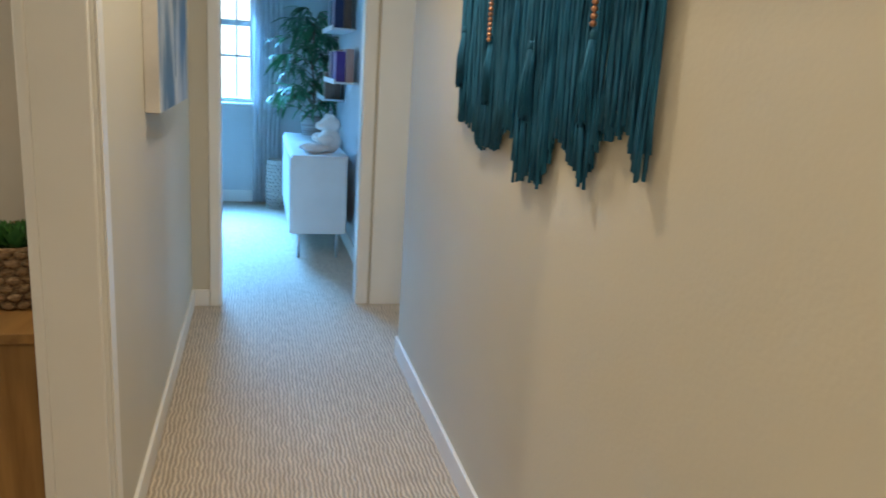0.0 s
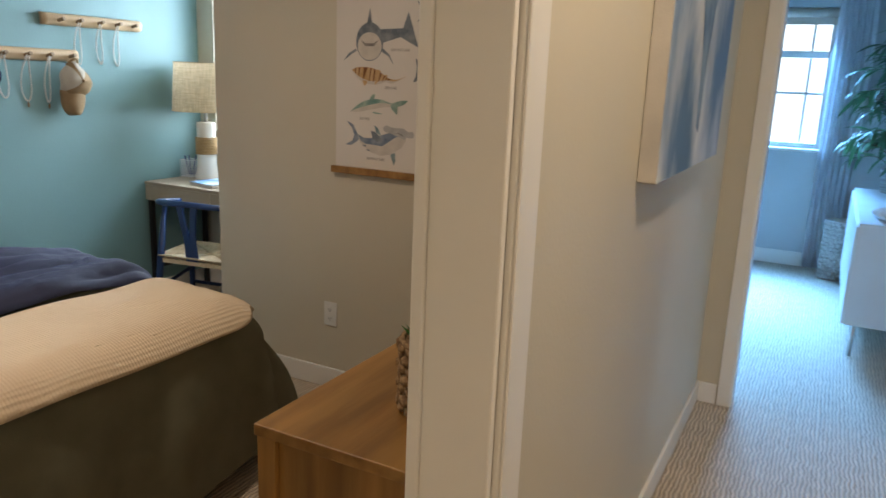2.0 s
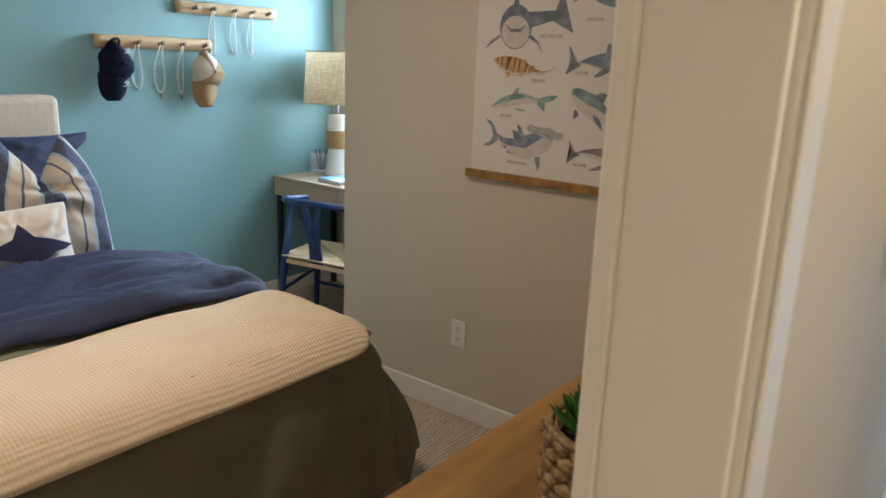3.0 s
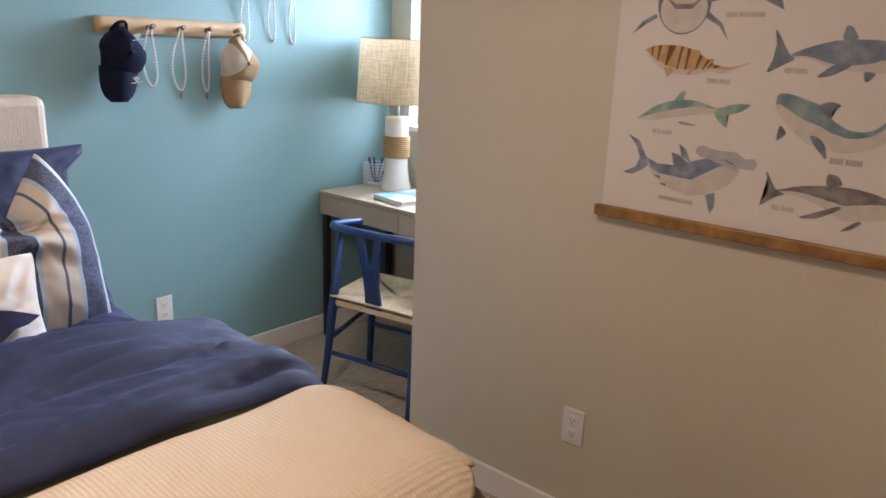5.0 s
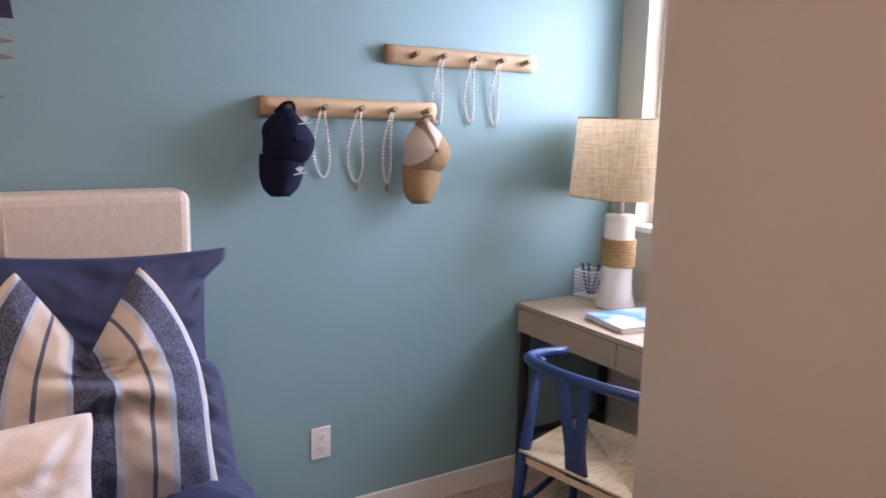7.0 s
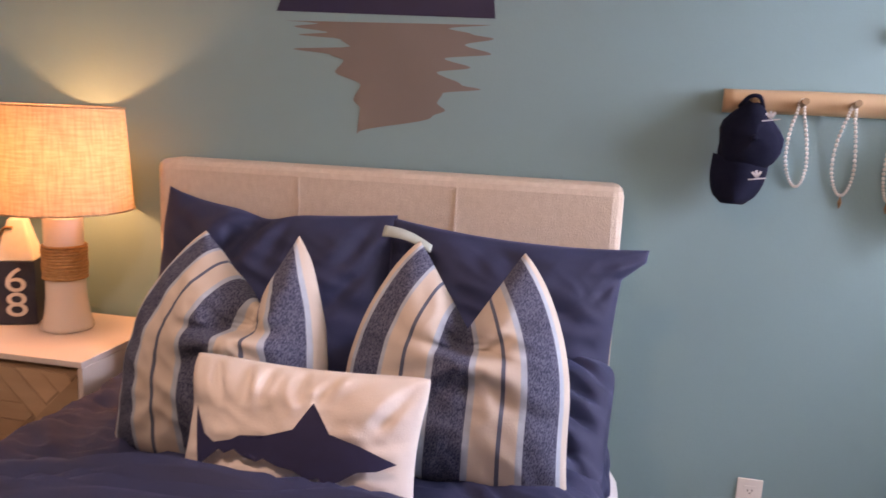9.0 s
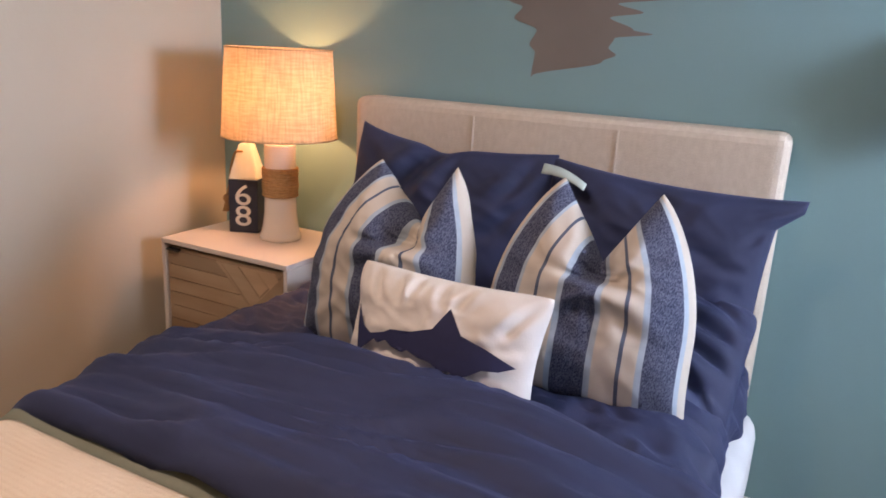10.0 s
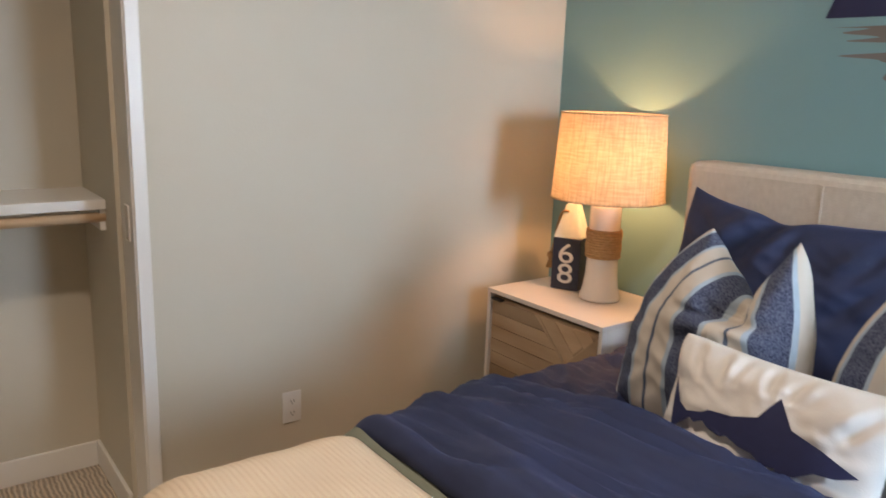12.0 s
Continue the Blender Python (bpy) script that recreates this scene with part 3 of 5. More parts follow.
for k in range(3):
    for r in range(2):
        dr = part("drawer_front", box(0.022, 0.05 + k * 0.417, 0.07 + r * 0.31, 0.044, 0.455 + k * 0.417, 0.37 + r * 0.31, 0.003), OAK, D)
        part("knob", box(0.006, 0.24 + k * 0.417, 0.22 + r * 0.31, 0.021, 0.265 + k * 0.417, 0.235 + r * 0.31, 0.003), BLACK, dr)

SEAGRASS = material("woven_seagrass", (0.34, 0.23, 0.12), 0.9, (0.17, 0.10, 0.05), 70, (1, 1, 2), 0.9, bump=0.6, bump_scale=200, per_object=0.2)
LEAF = material("green_leaf", (0.06, 0.20, 0.03), 0.5, (0.03, 0.09, 0.03), 20, per_object=0.3)
SOIL = material("soil", (0.03, 0.022, 0.015), 0.95)


def weave_basket(name, x, y, z, r, h, label, rows, cols, coil=0.013, straw=None):
    straw = straw or SEAGRASS
    b = thing(name, label, "basket", x, y, z)
    part("body", lathe([(r * 0.85, 0.0), (r * 0.95, h * 0.3), (r * 0.95, h * 0.7), (r * 0.9, h), (r * 0.8, h), (r * 0.8, h - 0.03)]), straw, b, "", True)
    bm = bmesh.new()
    for j in range(rows):
        zz = h * (j + 0.5) / rows
        for k in range(cols):
            a = 2 * math.pi * (k + 0.5 * (j % 2)) / cols
            rr = r * (0.96 + 0.03 * math.sin(3 * j + k))
            m = Matrix.Translation((rr * math.cos(a), rr * math.sin(a), zz)) @ Matrix.Rotation(a, 4, "Z") @ Matrix.Rotation(random.uniform(-0.35, 0.35), 4, "X") @ Matrix.Diagonal((coil, r * 3.3 / cols, h / rows * 0.62, 1))
            bmesh.ops.create_icosphere(bm, subdivisions=1, radius=1, matrix=m)
    tagged(part("weave", bm, straw, b, "knotted seagrass strands", True), kind="stuff")
    part("rim", tube([(r * 0.95 * math.cos(2 * math.pi * k / 32), r * 0.95 * math.sin(2 * math.pi * k / 32), h) for k in range(32)], 0.008, 6, closed=True), straw, b, "", True)
    part("soil", lathe([(r * 0.79, h - 0.025), (r * 0.3, h - 0.02)], 24), SOIL, b)
    return b


weave_basket("basket", -1.485, 4.71, 0.722, 0.105, 0.165, "brown woven seagrass basket on the dresser", 7, 16)


def leaf_mesh(length, width, droop=0.3):
    bm = bmesh.new()
    n = 6
    a = []
    for k in range(n + 1):
        t = k / n
        wd = width * math.sin(math.pi * min(1, t * 0.92 + 0.06)) ** 0.8
        x, z = length * t, -droop * length * t * t
        a.append((bm.verts.new((x, -wd / 2, z + 0.12 * wd)), bm.verts.new((x, 0, z)), bm.verts.new((x, wd / 2, z + 0.12 * wd))))
    for p, q in zip(a, a[1:]):
        bm.faces.new((p[0], q[0], q[1], p[1]))
        bm.faces.new((p[1], q[1], q[2], p[2]))
    return bm


def merge(bm, src, m):
    """Copies bmesh src into bm at m."""
    vs = [bm.verts.new(m @ v.co) for v in src.verts]
    src.verts.index_update()
    for f in src.faces:
        bm.faces.new([vs[v.index] for v in f.verts])


P = thing("succulent_plant", "small spiky green succulent in the basket", "plant", -1.485, 4.71, 0.87)
one = leaf_mesh(0.075, 0.018, -0.15)
for c in range(5):
    bm = bmesh.new()
    a0, d0 = c * 1.26, (0.045 if c else 0.0)
    for k in range(34):
        a, tilt = k * 2.4, -20 - 55 * (k / 34)
        merge(bm, one, pose(d0 * math.cos(a0), d0 * math.sin(a0), 0.0, 0, tilt, math.degrees(a)))
    part("rosette", bm, LEAF, P, "", True)

# ---------- nightstand, lamps, buoy ----------
WASH = material("whitewashed_mango", (0.55, 0.41, 0.27), 0.6, (0.34, 0.22, 0.125), 7, (1, 0.14, 0.7), 1.1, bump=0.5, bump_scale=50, per_object=0.26)
WLAC = material("white_lacquer", (0.80, 0.74, 0.68), 0.35, None, 3)
N = thing("nightstand", "white nightstand with a chevron wood door", "nightstand", -4.52, 3.15, 0)
part("top", box(0.0, 0.0, 0.682, 0.44, 0.595, 0.70, 0.002), WLAC, N)
part("side_panel", box(0.0, 0.0, 0.10, 0.438, 0.016, 0.681, 0.001), WLAC, N)
part("side_panel", box(0.0, 0.579, 0.10, 0.438, 0.595, 0.681, 0.001), WLAC, N)
part("back_panel", box(0.0, 0.017, 0.10, 0.01, 0.578, 0.681), WLAC, N)
part("bottom_panel", box(0.011, 0.017, 0.10, 0.436, 0.578, 0.116), WLAC, N)
for lx in (0.03, 0.40):
    for ly in (0.03, 0.565):
        part("leg", box(lx - 0.012, ly - 0.012, 0.0, lx + 0.012, ly + 0.012, 0.099, 0.002), BLACK, N)
nd = part("door", box(0.405, 0.02, 0.12, 0.424, 0.575, 0.668, 0.001), WASH, N, "whitewashed chevron plank door")
part("handle", box(0.42, 0.03, 0.659, 0.446, 0.085, 0.667, 0.001), BLACK, nd, "black metal pull")


def clip_poly(poly, nx, ny, c):
    out = []
    for (ax, ay), (bx, by) in zip(poly, poly[1:] + poly[:1]):
        da, db = nx * ax + ny * ay - c, nx * bx + ny * by - c
        if da <= 0:
            out.append((ax, ay))
        if (da < 0 < db) or (db < 0 < da):
            t = da / (da - db)
            out.append((ax + t * (bx - ax), ay + t * (by - ay)))
    return out


def slab(poly, x0, x1):
    """A plank in the y-z plane from x0 to x1."""
    bm = bmesh.new()
    a = [bm.verts.new((x0, y, z)) for y, z in poly]
    b = [bm.verts.new((x1, y, z)) for y, z in poly]
    bm.faces.new(b)
    bm.faces.new(a[::-1])
    for k in range(len(poly)):
        bm.faces.new((a[k], a[(k + 1) % len(poly)], b[(k + 1) % len(poly)], b[k]))
    bmesh.ops.recalc_face_normals(bm, faces=bm.faces)
    return bm


# planks: level ones at the upper left, slanted ones meeting them along a diagonal
Y0, Y1, Z0, Z1 = 0.024, 0.572, 0.124, 0.656
for k in range(10):
    lo, hi = Z0 + k * 0.0535, Z0 + (k + 1) * 0.0535 - 0.003
    q = [(Y0, lo), (Y1, lo), (Y1, min(hi, Z1)), (Y0, min(hi, Z1))]
    q = clip_poly(q, 1, -1.0, (0.30 - 0.40))
    q = clip_poly(q, 1, 1.15, 0.30 + 1.15 * 0.62) if q else q
    if len(q) > 2:
        part("plank", slab(q, 0.4245, 0.430 + 0.0025 * random.random()), WASH, nd)
for k in range(-10, 14):
    c0 = k * 0.058
    q = [(Y0, Z0), (Y1, Z0), (Y1, Z1), (Y0, Z1)]
    q = clip_poly(q, 0.707, -0.707, c0 + 0.055)
    q = clip_poly(q, -0.707, 0.707, -c0) if q else q
    q = clip_poly(q, -1, 1.0, 0.096) if q else q
    if len(q) > 2:
        part("plank", slab(q, 0.4245, 0.430 + 0.0025 * random.random()), WASH, nd)
for k in range(-2, 14):
    c0 = k * 0.058 + 0.03
    q = [(Y0, Z0), (Y1, Z0), (Y1, Z1), (Y0, Z1)]
    q = clip_poly(q, 0.707, 0.707, c0 + 0.055)
    q = clip_poly(q, -0.707, -0.707, -c0) if q else q
    q = clip_poly(q, -1, -1.15, -(0.303 + 1.15 * 0.62)) if q else q
    if len(q) > 2:
        part("plank", slab(q, 0.4245, 0.430 + 0.0025 * random.random()), WASH, nd)


def shade_material(name, colour, second, glow):
    """Woven linen that lets light through."""
    m = material(name, colour, 0.9, second, 60, (0.25, 0.25, 2.2), 0.8, bump=0.4, bump_scale=200)
    n, l = m.node_tree.nodes, m.node_tree.links
    p = n["Principled BSDF"]
    slub = n.new("ShaderNodeTexNoise")
    slub.inputs["Scale"].default_value, slub.inputs["Detail"].default_value = 60.0, 3.0
    warp = n.new("ShaderNodeMapping")
    warp.inputs["Scale"].default_value = (2.4, 2.4, 0.12)
    l.new(n["Texture Coordinate"].outputs["Object"], warp.inputs[0])
    l.new(warp.outputs[0], slub.inputs["Vector"])
    rng_ = n.new("ShaderNodeMapRange")
    rng_.inputs["From Min"].default_value, rng_.inputs["From Max"].default_value = 0.35, 0.65
    rng_.inputs["To Min"].default_value, rng_.inputs["To Max"].default_value = 0.82, 1.10
    l.new(slub.outputs[0], rng_.inputs[0])
    hue = n.new("ShaderNodeHueSaturation")
    l.new(rng_.outputs[0], hue.inputs["Value"])
    l.new(p.inputs["Base Color"].links[0].from_socket, hue.inputs["Color"])
    l.new(hue.outputs[0], p.inputs["Base Color"])
    t = n.new("ShaderNodeBsdfTranslucent")
    l.new(hue.outputs[0], t.inputs[0])
    mix = n.new("ShaderNodeMixShader")
    mix.inputs[0].default_value = glow
    l.new(p.outputs[0], mix.inputs[1])
    l.new(t.outputs[0], mix.inputs[2])
    l.new(mix.outputs[0], n["Material Output"].inputs[0])
    return m


SHADE = shade_material("linen_lampshade", (0.62, 0.50, 0.34), (0.50, 0.39, 0.25), 0.30)


def table_lamp(x, y, z, label, lift=0.0, wide=1.0):
    t = thing("table_lamp", label, "lamp", x, y, z)
    part("base", lathe([(0.074, 0.0), (0.077, 0.004), (0.076, 0.015), (0.066, 0.05), (0.060, 0.10), (0.058, 0.165), (0.0575, 0.27), (0.0575, 0.35), (0.055, 0.362), (0.03, 0.366)], 48), CERAMIC, t, "white ceramic body", True)
    bm = bmesh.new()
    for k in range(11):
        r = 0.0625 + 0.001 * math.sin(k * 5)
        tube([(r * math.cos(a), r * math.sin(a), 0.168 + 0.0098 * k) for a in [2 * math.pi * q / 36 for q in range(36)]], 0.0053, 6, bm, True)
    part("rope_band", bm, ROPE, t, "wound jute rope", True)
    zb, zt = 0.385 + 1.6 * lift, 0.695 + lift
    part("neck", lathe([(0.012, 0.365), (0.012, zb + 0.06)], 16), material("brushed_nickel", (0.5, 0.5, 0.5), 0.35, None, 10, metal=1.0), t, "", True)
    rb, rt = 0.208 * wide, 0.188 * wide
    sh = part("shade", lathe([(rb, zb), (rb - 0.004, zb + 0.06), (rt + 0.004, zt - 0.06), (rt, zt)], 64, False), SHADE, t, "drum shade of woven linen", True)
    for r, zz in ((rb, zb), (rt, zt)):
        part("rim", tube([(r * math.cos(2 * math.pi * q / 64), r * math.sin(2 * math.pi * q / 64), zz) for q in range(64)], 0.003, 6, closed=True), SHADE, sh, "", True)
    return t


table_lamp(-4.345, 3.495, 0.702, "lit white ceramic table lamp with a rope band")
table_lamp(-4.29, 6.76, 0.762, "unlit white ceramic table lamp on the desk", 0.03, 0.95)

B = thing("buoy_ornament", "wooden buoy ornament, navy below and white above", "ornament", -4.365, 3.315, 0.702, 24)
part("block", box(-0.055, -0.057, 0, 0.055, 0.057, 0.205, 0.003), material("navy_paint", (0.016, 0.022, 0.05), 0.55, (0.03, 0.036, 0.06), 30, bump=0.2), B)
bm = bmesh.new()
lo = [bm.verts.new((sx * 0.055, sy * 0.057, 0.2055)) for sx, sy in ((-1, -1), (1, -1), (1, 1), (-1, 1))]
hi = [bm.verts.new((sx * 0.024, sy * 0.024, 0.338)) for sx, sy in ((-1, -1), (1, -1), (1, 1), (-1, 1))]
for k in range(4):
    bm.faces.new((lo[k], lo[(k + 1) % 4], hi[(k + 1) % 4], hi[k]))
bm.faces.new(hi), bm.faces.new(lo[::-1])
bmesh.ops.bevel(bm, geom=bm.edges[:], offset=0.004, segments=2, affect="EDGES")
part("cap", bm, material("chalky_white_paint", (0.70, 0.74, 0.70), 0.6, (0.60, 0.64, 0.60), 25, bump=0.2), B)
part("rope", tube(smooth_path([(0.034, -0.006, 0.312), (0.03, -0.035, 0.305), (0.0, -0.062, 0.25), (-0.012, -0.078, 0.17), (0.0, -0.085, 0.12), (0.0, -0.09, 0.085)], 6), 0.0042, 8), ROPE, B, "", True)
part("rope_knot", lathe([(0.004, 0.135), (0.013, 0.128), (0.013, 0.115), (0.007, 0.105), (0.016, 0.07)], 12), ROPE, B, "frayed rope end", True).location = (0.0, -0.085, 0.0)


def lettering(text, size, m, mat, parent, name="numeral", depth=0.0015, wide=1.0):
    c = bpy.data.curves.new(name, "FONT")
    c.body, c.size, c.align_x, c.align_y, c.extrude = text, size, "CENTER", "CENTER", depth
    c.materials.append(mat)
    o = new(name, c)
    o.parent = parent
    o.matrix_basis = m @ Matrix.Diagonal((wide, 1, 1, 1))
    return o


CHALK = material("white_number_paint", (0.74, 0.71, 0.66), 0.6)
for ch, zz in (("6", 0.143), ("8", 0.062)):
    lettering(ch, 0.112, pose(0.0565, 0.0, zz, 90, 0, 90), CHALK, B, wide=1.25)


# ---------- desk, chair, desk things ----------
K = thing("desk", "pale ash desk with drawers and black metal legs", "desk", -4.515, 6.455, 0)
part("top", box(0.0, 0.0, 0.742, 1.09, 0.49, 0.76, 0.002), PALE_OAK, K)
part("carcass", box(0.008, 0.012, 0.648, 1.082, 0.48, 0.7405), PALE_OAK, K)
for k in range(2):
    part("drawer_front", box(0.004 + k * 0.543, 0.002, 0.646, 0.543 + k * 0.543, 0.0115, 0.7385, 0.001), PALE_OAK, K)
for lx in (0.012, 1.05):
    for ly in (0.012, 0.45):
        part("leg", box(lx, ly, 0.0, lx + 0.028, ly + 0.028, 0.6475, 0.001), BLACK, K)
    part("stretcher", box(lx + 0.004, 0.041, 0.20, lx + 0.024, 0.449, 0.222, 0.001), BLACK, K)

W = thing("wishbone_chair", "blue lacquered wishbone chair with a woven cord seat", "chair", -3.795, 6.275, 0, 10)
for sx in (-1, 1):
    part("front_leg", tube(smooth_path([(sx * 0.275, 0.185, 0.0), (sx * 0.262, 0.18, 0.2), (sx * 0.255, 0.178, 0.435)], 6), lambda t: 0.014 + 0.006 * t, 12), BLUE, W, "", True)
    part("rear_leg", tube(smooth_path([(sx * 0.220, -0.225, 0.0), (sx * 0.212, -0.19, 0.22), (sx * 0.212, -0.155, 0.43), (sx * 0.235, -0.10, 0.57), (sx * 0.258, -0.055, 0.66), (sx * 0.245, -0.05, 0.715)], 6),
                          lambda t: 0.0135 + 0.006 * math.sin(math.pi * min(1, t * 1.25)) ** 2, 12), BLUE, W, "", True)
    part("side_stretcher", tube([(sx * 0.212, -0.185, 0.255), (sx * 0.262, 0.18, 0.29)], 0.0105, 10), BLUE, W, "", True)
    part("seat_rail", tube([(sx * 0.210, -0.16, 0.415), (sx * 0.256, 0.178, 0.425)], 0.012, 10), BLUE, W, "", True)
part("rear_stretcher", tube([(-0.212, -0.192, 0.20), (0.212, -0.192, 0.20)], 0.0105, 10), BLUE, W, "", True)
part("front_stretcher", tube([(-0.265, 0.18, 0.20), (0.265, 0.18, 0.20)], 0.0105, 10), BLUE, W, "", True)
part("top_rail", tube(smooth_path([(-0.268, 0.10, 0.705), (-0.278, -0.03, 0.718), (-0.215, -0.14, 0.735), (0.0, -0.205, 0.75), (0.215, -0.14, 0.735), (0.278, -0.03, 0.718), (0.268, 0.10, 0.705)], 8), 0.0165, 12), BLUE, W, "", True)
bm = bmesh.new()
for sx in (-1, 1):
    a = smooth_path([(sx * 0.014, -0.155, 0.41), (sx * 0.016, -0.175, 0.53), (sx * 0.032, -0.19, 0.65), (sx * 0.046, -0.197, 0.742)], 6)
    wdt = [0.026, 0.018, 0.0155, 0.019]
    rows = []
    for i, p in enumerate(a):
        t = i / (len(a) - 1) * 3
        k = min(2, int(t))
        hw = wdt[k] + (wdt[k + 1] - wdt[k]) * (t - k)
        rows.append([bm.verts.new((p.x + dx, p.y + dy, p.z)) for dx, dy in ((-hw, -0.007), (hw, -0.007), (hw, 0.007), (-hw, 0.007))])
    for p, q in zip(rows, rows[1:]):
        for k in range(4):
            bm.faces.new((p[k], p[(k + 1) % 4], q[(k + 1) % 4], q[k]))
    bm.faces.new(rows[0][::-1]), bm.faces.new(rows[-1])
part("splat", bm, BLUE, W, "Y-shaped back splat")
bm = bmesh.new()


def seat_panel(corners, n):
    """One of four woven fields: cords run parallel to the outer edge and shrink to the middle."""
    (ax, ay), (bx, by) = corners
    for k in range(n):
        t = k / n
        mx, my = 0.0, 0.01
        p = (ax + (mx - ax) * t, ay + (my - ay) * t)
        q = (bx + (mx - bx) * t, by + (my - by) * t)
        dip = 0.446 - 0.016 * t
        tube([(p[0], p[1], dip - 0.002), ((p[0] + q[0]) / 2, (p[1] + q[1]) / 2, dip), (q[0], q[1], dip - 0.002)], 0.0052, 6, bm)


A, Bc, Cc, Dc = (-0.262, 0.195), (0.262, 0.195), (0.215, -0.17), (-0.215, -0.17)
for pr in ((A, Bc), (Bc, Cc), (Cc, Dc), (Dc, A)):
    seat_panel(pr, 24)
tagged(part("seat", bm, RUSH, W, "woven paper-cord seat", True), kind="stuff")
bm = bmesh.new()
vs = [bm.verts.new((x * 0.97, y * 0.97, z)) for z in (0.405, 0.428) for x, y in (A, Bc, Cc, Dc)]
bm.faces.new(vs[:4]), bm.faces.new(vs[4:])
for k in range(4):
    bm.faces.new((vs[k], vs[(k + 1) % 4], vs[4 + (k + 1) % 4], vs[4 + k]))
bmesh.ops.recalc_face_normals(bm, faces=bm.faces)
part("seat_padding", bm, RUSH, W)

WIRE = material("white_wire", (0.78, 0.80, 0.82), 0.4)
G = thing("pen_cup", "white wire mesh pen cup on the desk", "pen holder", -4.475, 6.80, 0.762, 6)
bm = bmesh.new()
s2 = 0.047
for j in range(8):
    zz = 0.002 + 0.105 * j / 7
    r = 0.0026 if j in (0, 7) else 0.0012
    for a, b in (((-s2, -s2), (s2, -s2)), ((s2, -s2), (s2, s2)), ((s2, s2), (-s2, s2)), ((-s2, s2), (-s2, -s2))):
        tube([(a[0], a[1], zz), (b[0], b[1], zz)], r, 4, bm)
for k in range(9):
    o = -s2 + 2 * s2 * k / 8
    for x, y in ((o, -s2), (o, s2), (-s2, o), (s2, o)):
        tube([(x, y, 0.002), (x, y, 0.107)], 0.0012, 4, bm)
part("mesh", bm, WIRE, G)
part("bottom", box(-s2, -s2, 0, s2, s2, 0.0015), WIRE, G)
PEN = material("blue_plastic", (0.01, 0.05, 0.22), 0.3)
for k, (x, y, tx, ty) in enumerate(((-0.02, 0.0, 8, -10), (0.012, -0.01, -6, -14), (0.02, 0.02, 4, 32), (0.0, 0.02, -10, 6))):
    p = tagged(obj("pen", tube([(0, 0, 0), (0, 0, 0.13)], 0.0048, 8), PEN, None, "", True), "blue plastic pen standing in the wire cup", "pen", "pens in the cup")
    p.matrix_world = pose(-4.475 + x * 0.6, 6.80 + y * 0.6, 0.768, tx, ty, 0)
    part("clip", box(0.0035, -0.001, 0.095, 0.0065, 0.001, 0.13), BLACK, p)
BK = thing("notebook", "closed notebook with a pale blue watery cover", "book", -4.08, 6.65, 0.762, -8)
part("pages", box(-0.108, -0.135, 0.002, 0.106, 0.133, 0.016), PAPER, BK)
part("cover", box(-0.11, -0.137, 0.0165, 0.11, 0.137, 0.019, 0.0005), material("watery_blue_print", (0.10, 0.32, 0.62), 0.35, (0.62, 0.74, 0.86), 9, amount=1.4), BK, "blue and white printed cover")
part("cover", box(-0.11, -0.137, 0.0, 0.11, 0.137, 0.0018, 0.0005), PAPER, BK)

# ---------- peg rails, caps, necklaces ----------
CAPNAVY = material("navy_cap_cotton", (0.007, 0.010, 0.026), 0.9, (0.011, 0.014, 0.034), 30, bump=0.4, bump_scale=300)
CAPNAVY.node_tree.nodes["Principled BSDF"].inputs["Specular IOR Level"].default_value = 0.12
CAPTAN = material("tan_cap_cotton", (0.36, 0.24, 0.13), 0.85, (0.28, 0.18, 0.09), 20, bump=0.4, bump_scale=300)
CAPMESH = material("pale_cap_mesh", (0.62, 0.55, 0.47), 0.85, None, 200, bump=0.5, bump_scale=400)
SHELL = material("white_shell_beads", (0.80, 0.78, 0.74), 0.45, (0.70, 0.67, 0.62), 60)
PEG = material("stained_peg", (0.30, 0.19, 0.10), 0.5, None, 20)


def peg_rail(y0, y1, z, pegs, label):
    t = thing("peg_rail", label, "coat rack", -4.54, (y0 + y1) / 2, z, 0, "peg rails on the teal wall")
    half = (y1 - y0) / 2
    bm = bmesh.new()
    prof = [(0.002, -0.032)] + [(0.002 + 0.036 * math.sin(a) ** 0.8, -0.032 * math.cos(a)) for a in [math.pi * k / 12 for k in range(1, 12)]] + [(0.002, 0.032)]
    nseg = 24
    rings = [[bm.verts.new((x + 0.0015 * noise.noise((k * 0.4, zz * 30, y0)), -half + 2 * half * k / nseg, zz + 0.002 * noise.noise((k * 0.3, y0, 2)))) for x, zz in prof] for k in range(nseg + 1)]
    for a, b in zip(rings, rings[1:]):
        for k in range(len(prof) - 1):
            bm.faces.new((a[k], b[k], b[k + 1], a[k + 1]))
        bm.faces.new((a[-1], b[-1], b[0], a[0]))
    bm.faces.new(rings[0]), bm.faces.new(rings[-1][::-1])
    bmesh.ops.recalc_face_normals(bm, faces=bm.faces)
    part("half_log", bm, PINE, t, "split pine log", True)
    for y in pegs:
        p = part("peg", tube([(0.034, y - (y0 + y1) / 2, -0.006), (0.078, y - (y0 + y1) / 2 + 0.004, 0.004)], 0.0095, 10), PEG, t, "", False)
    return t


peg_rail(5.43, 6.055, 1.496, (5.495, 5.62, 5.747, 5.868, 6.0), "split-log peg rail hung with caps and necklaces")
peg_rail(5.865, 6.49, 1.682, (5.95, 6.06, 6.192, 6.307, 6.42), "split-log peg rail hung with shell necklaces")


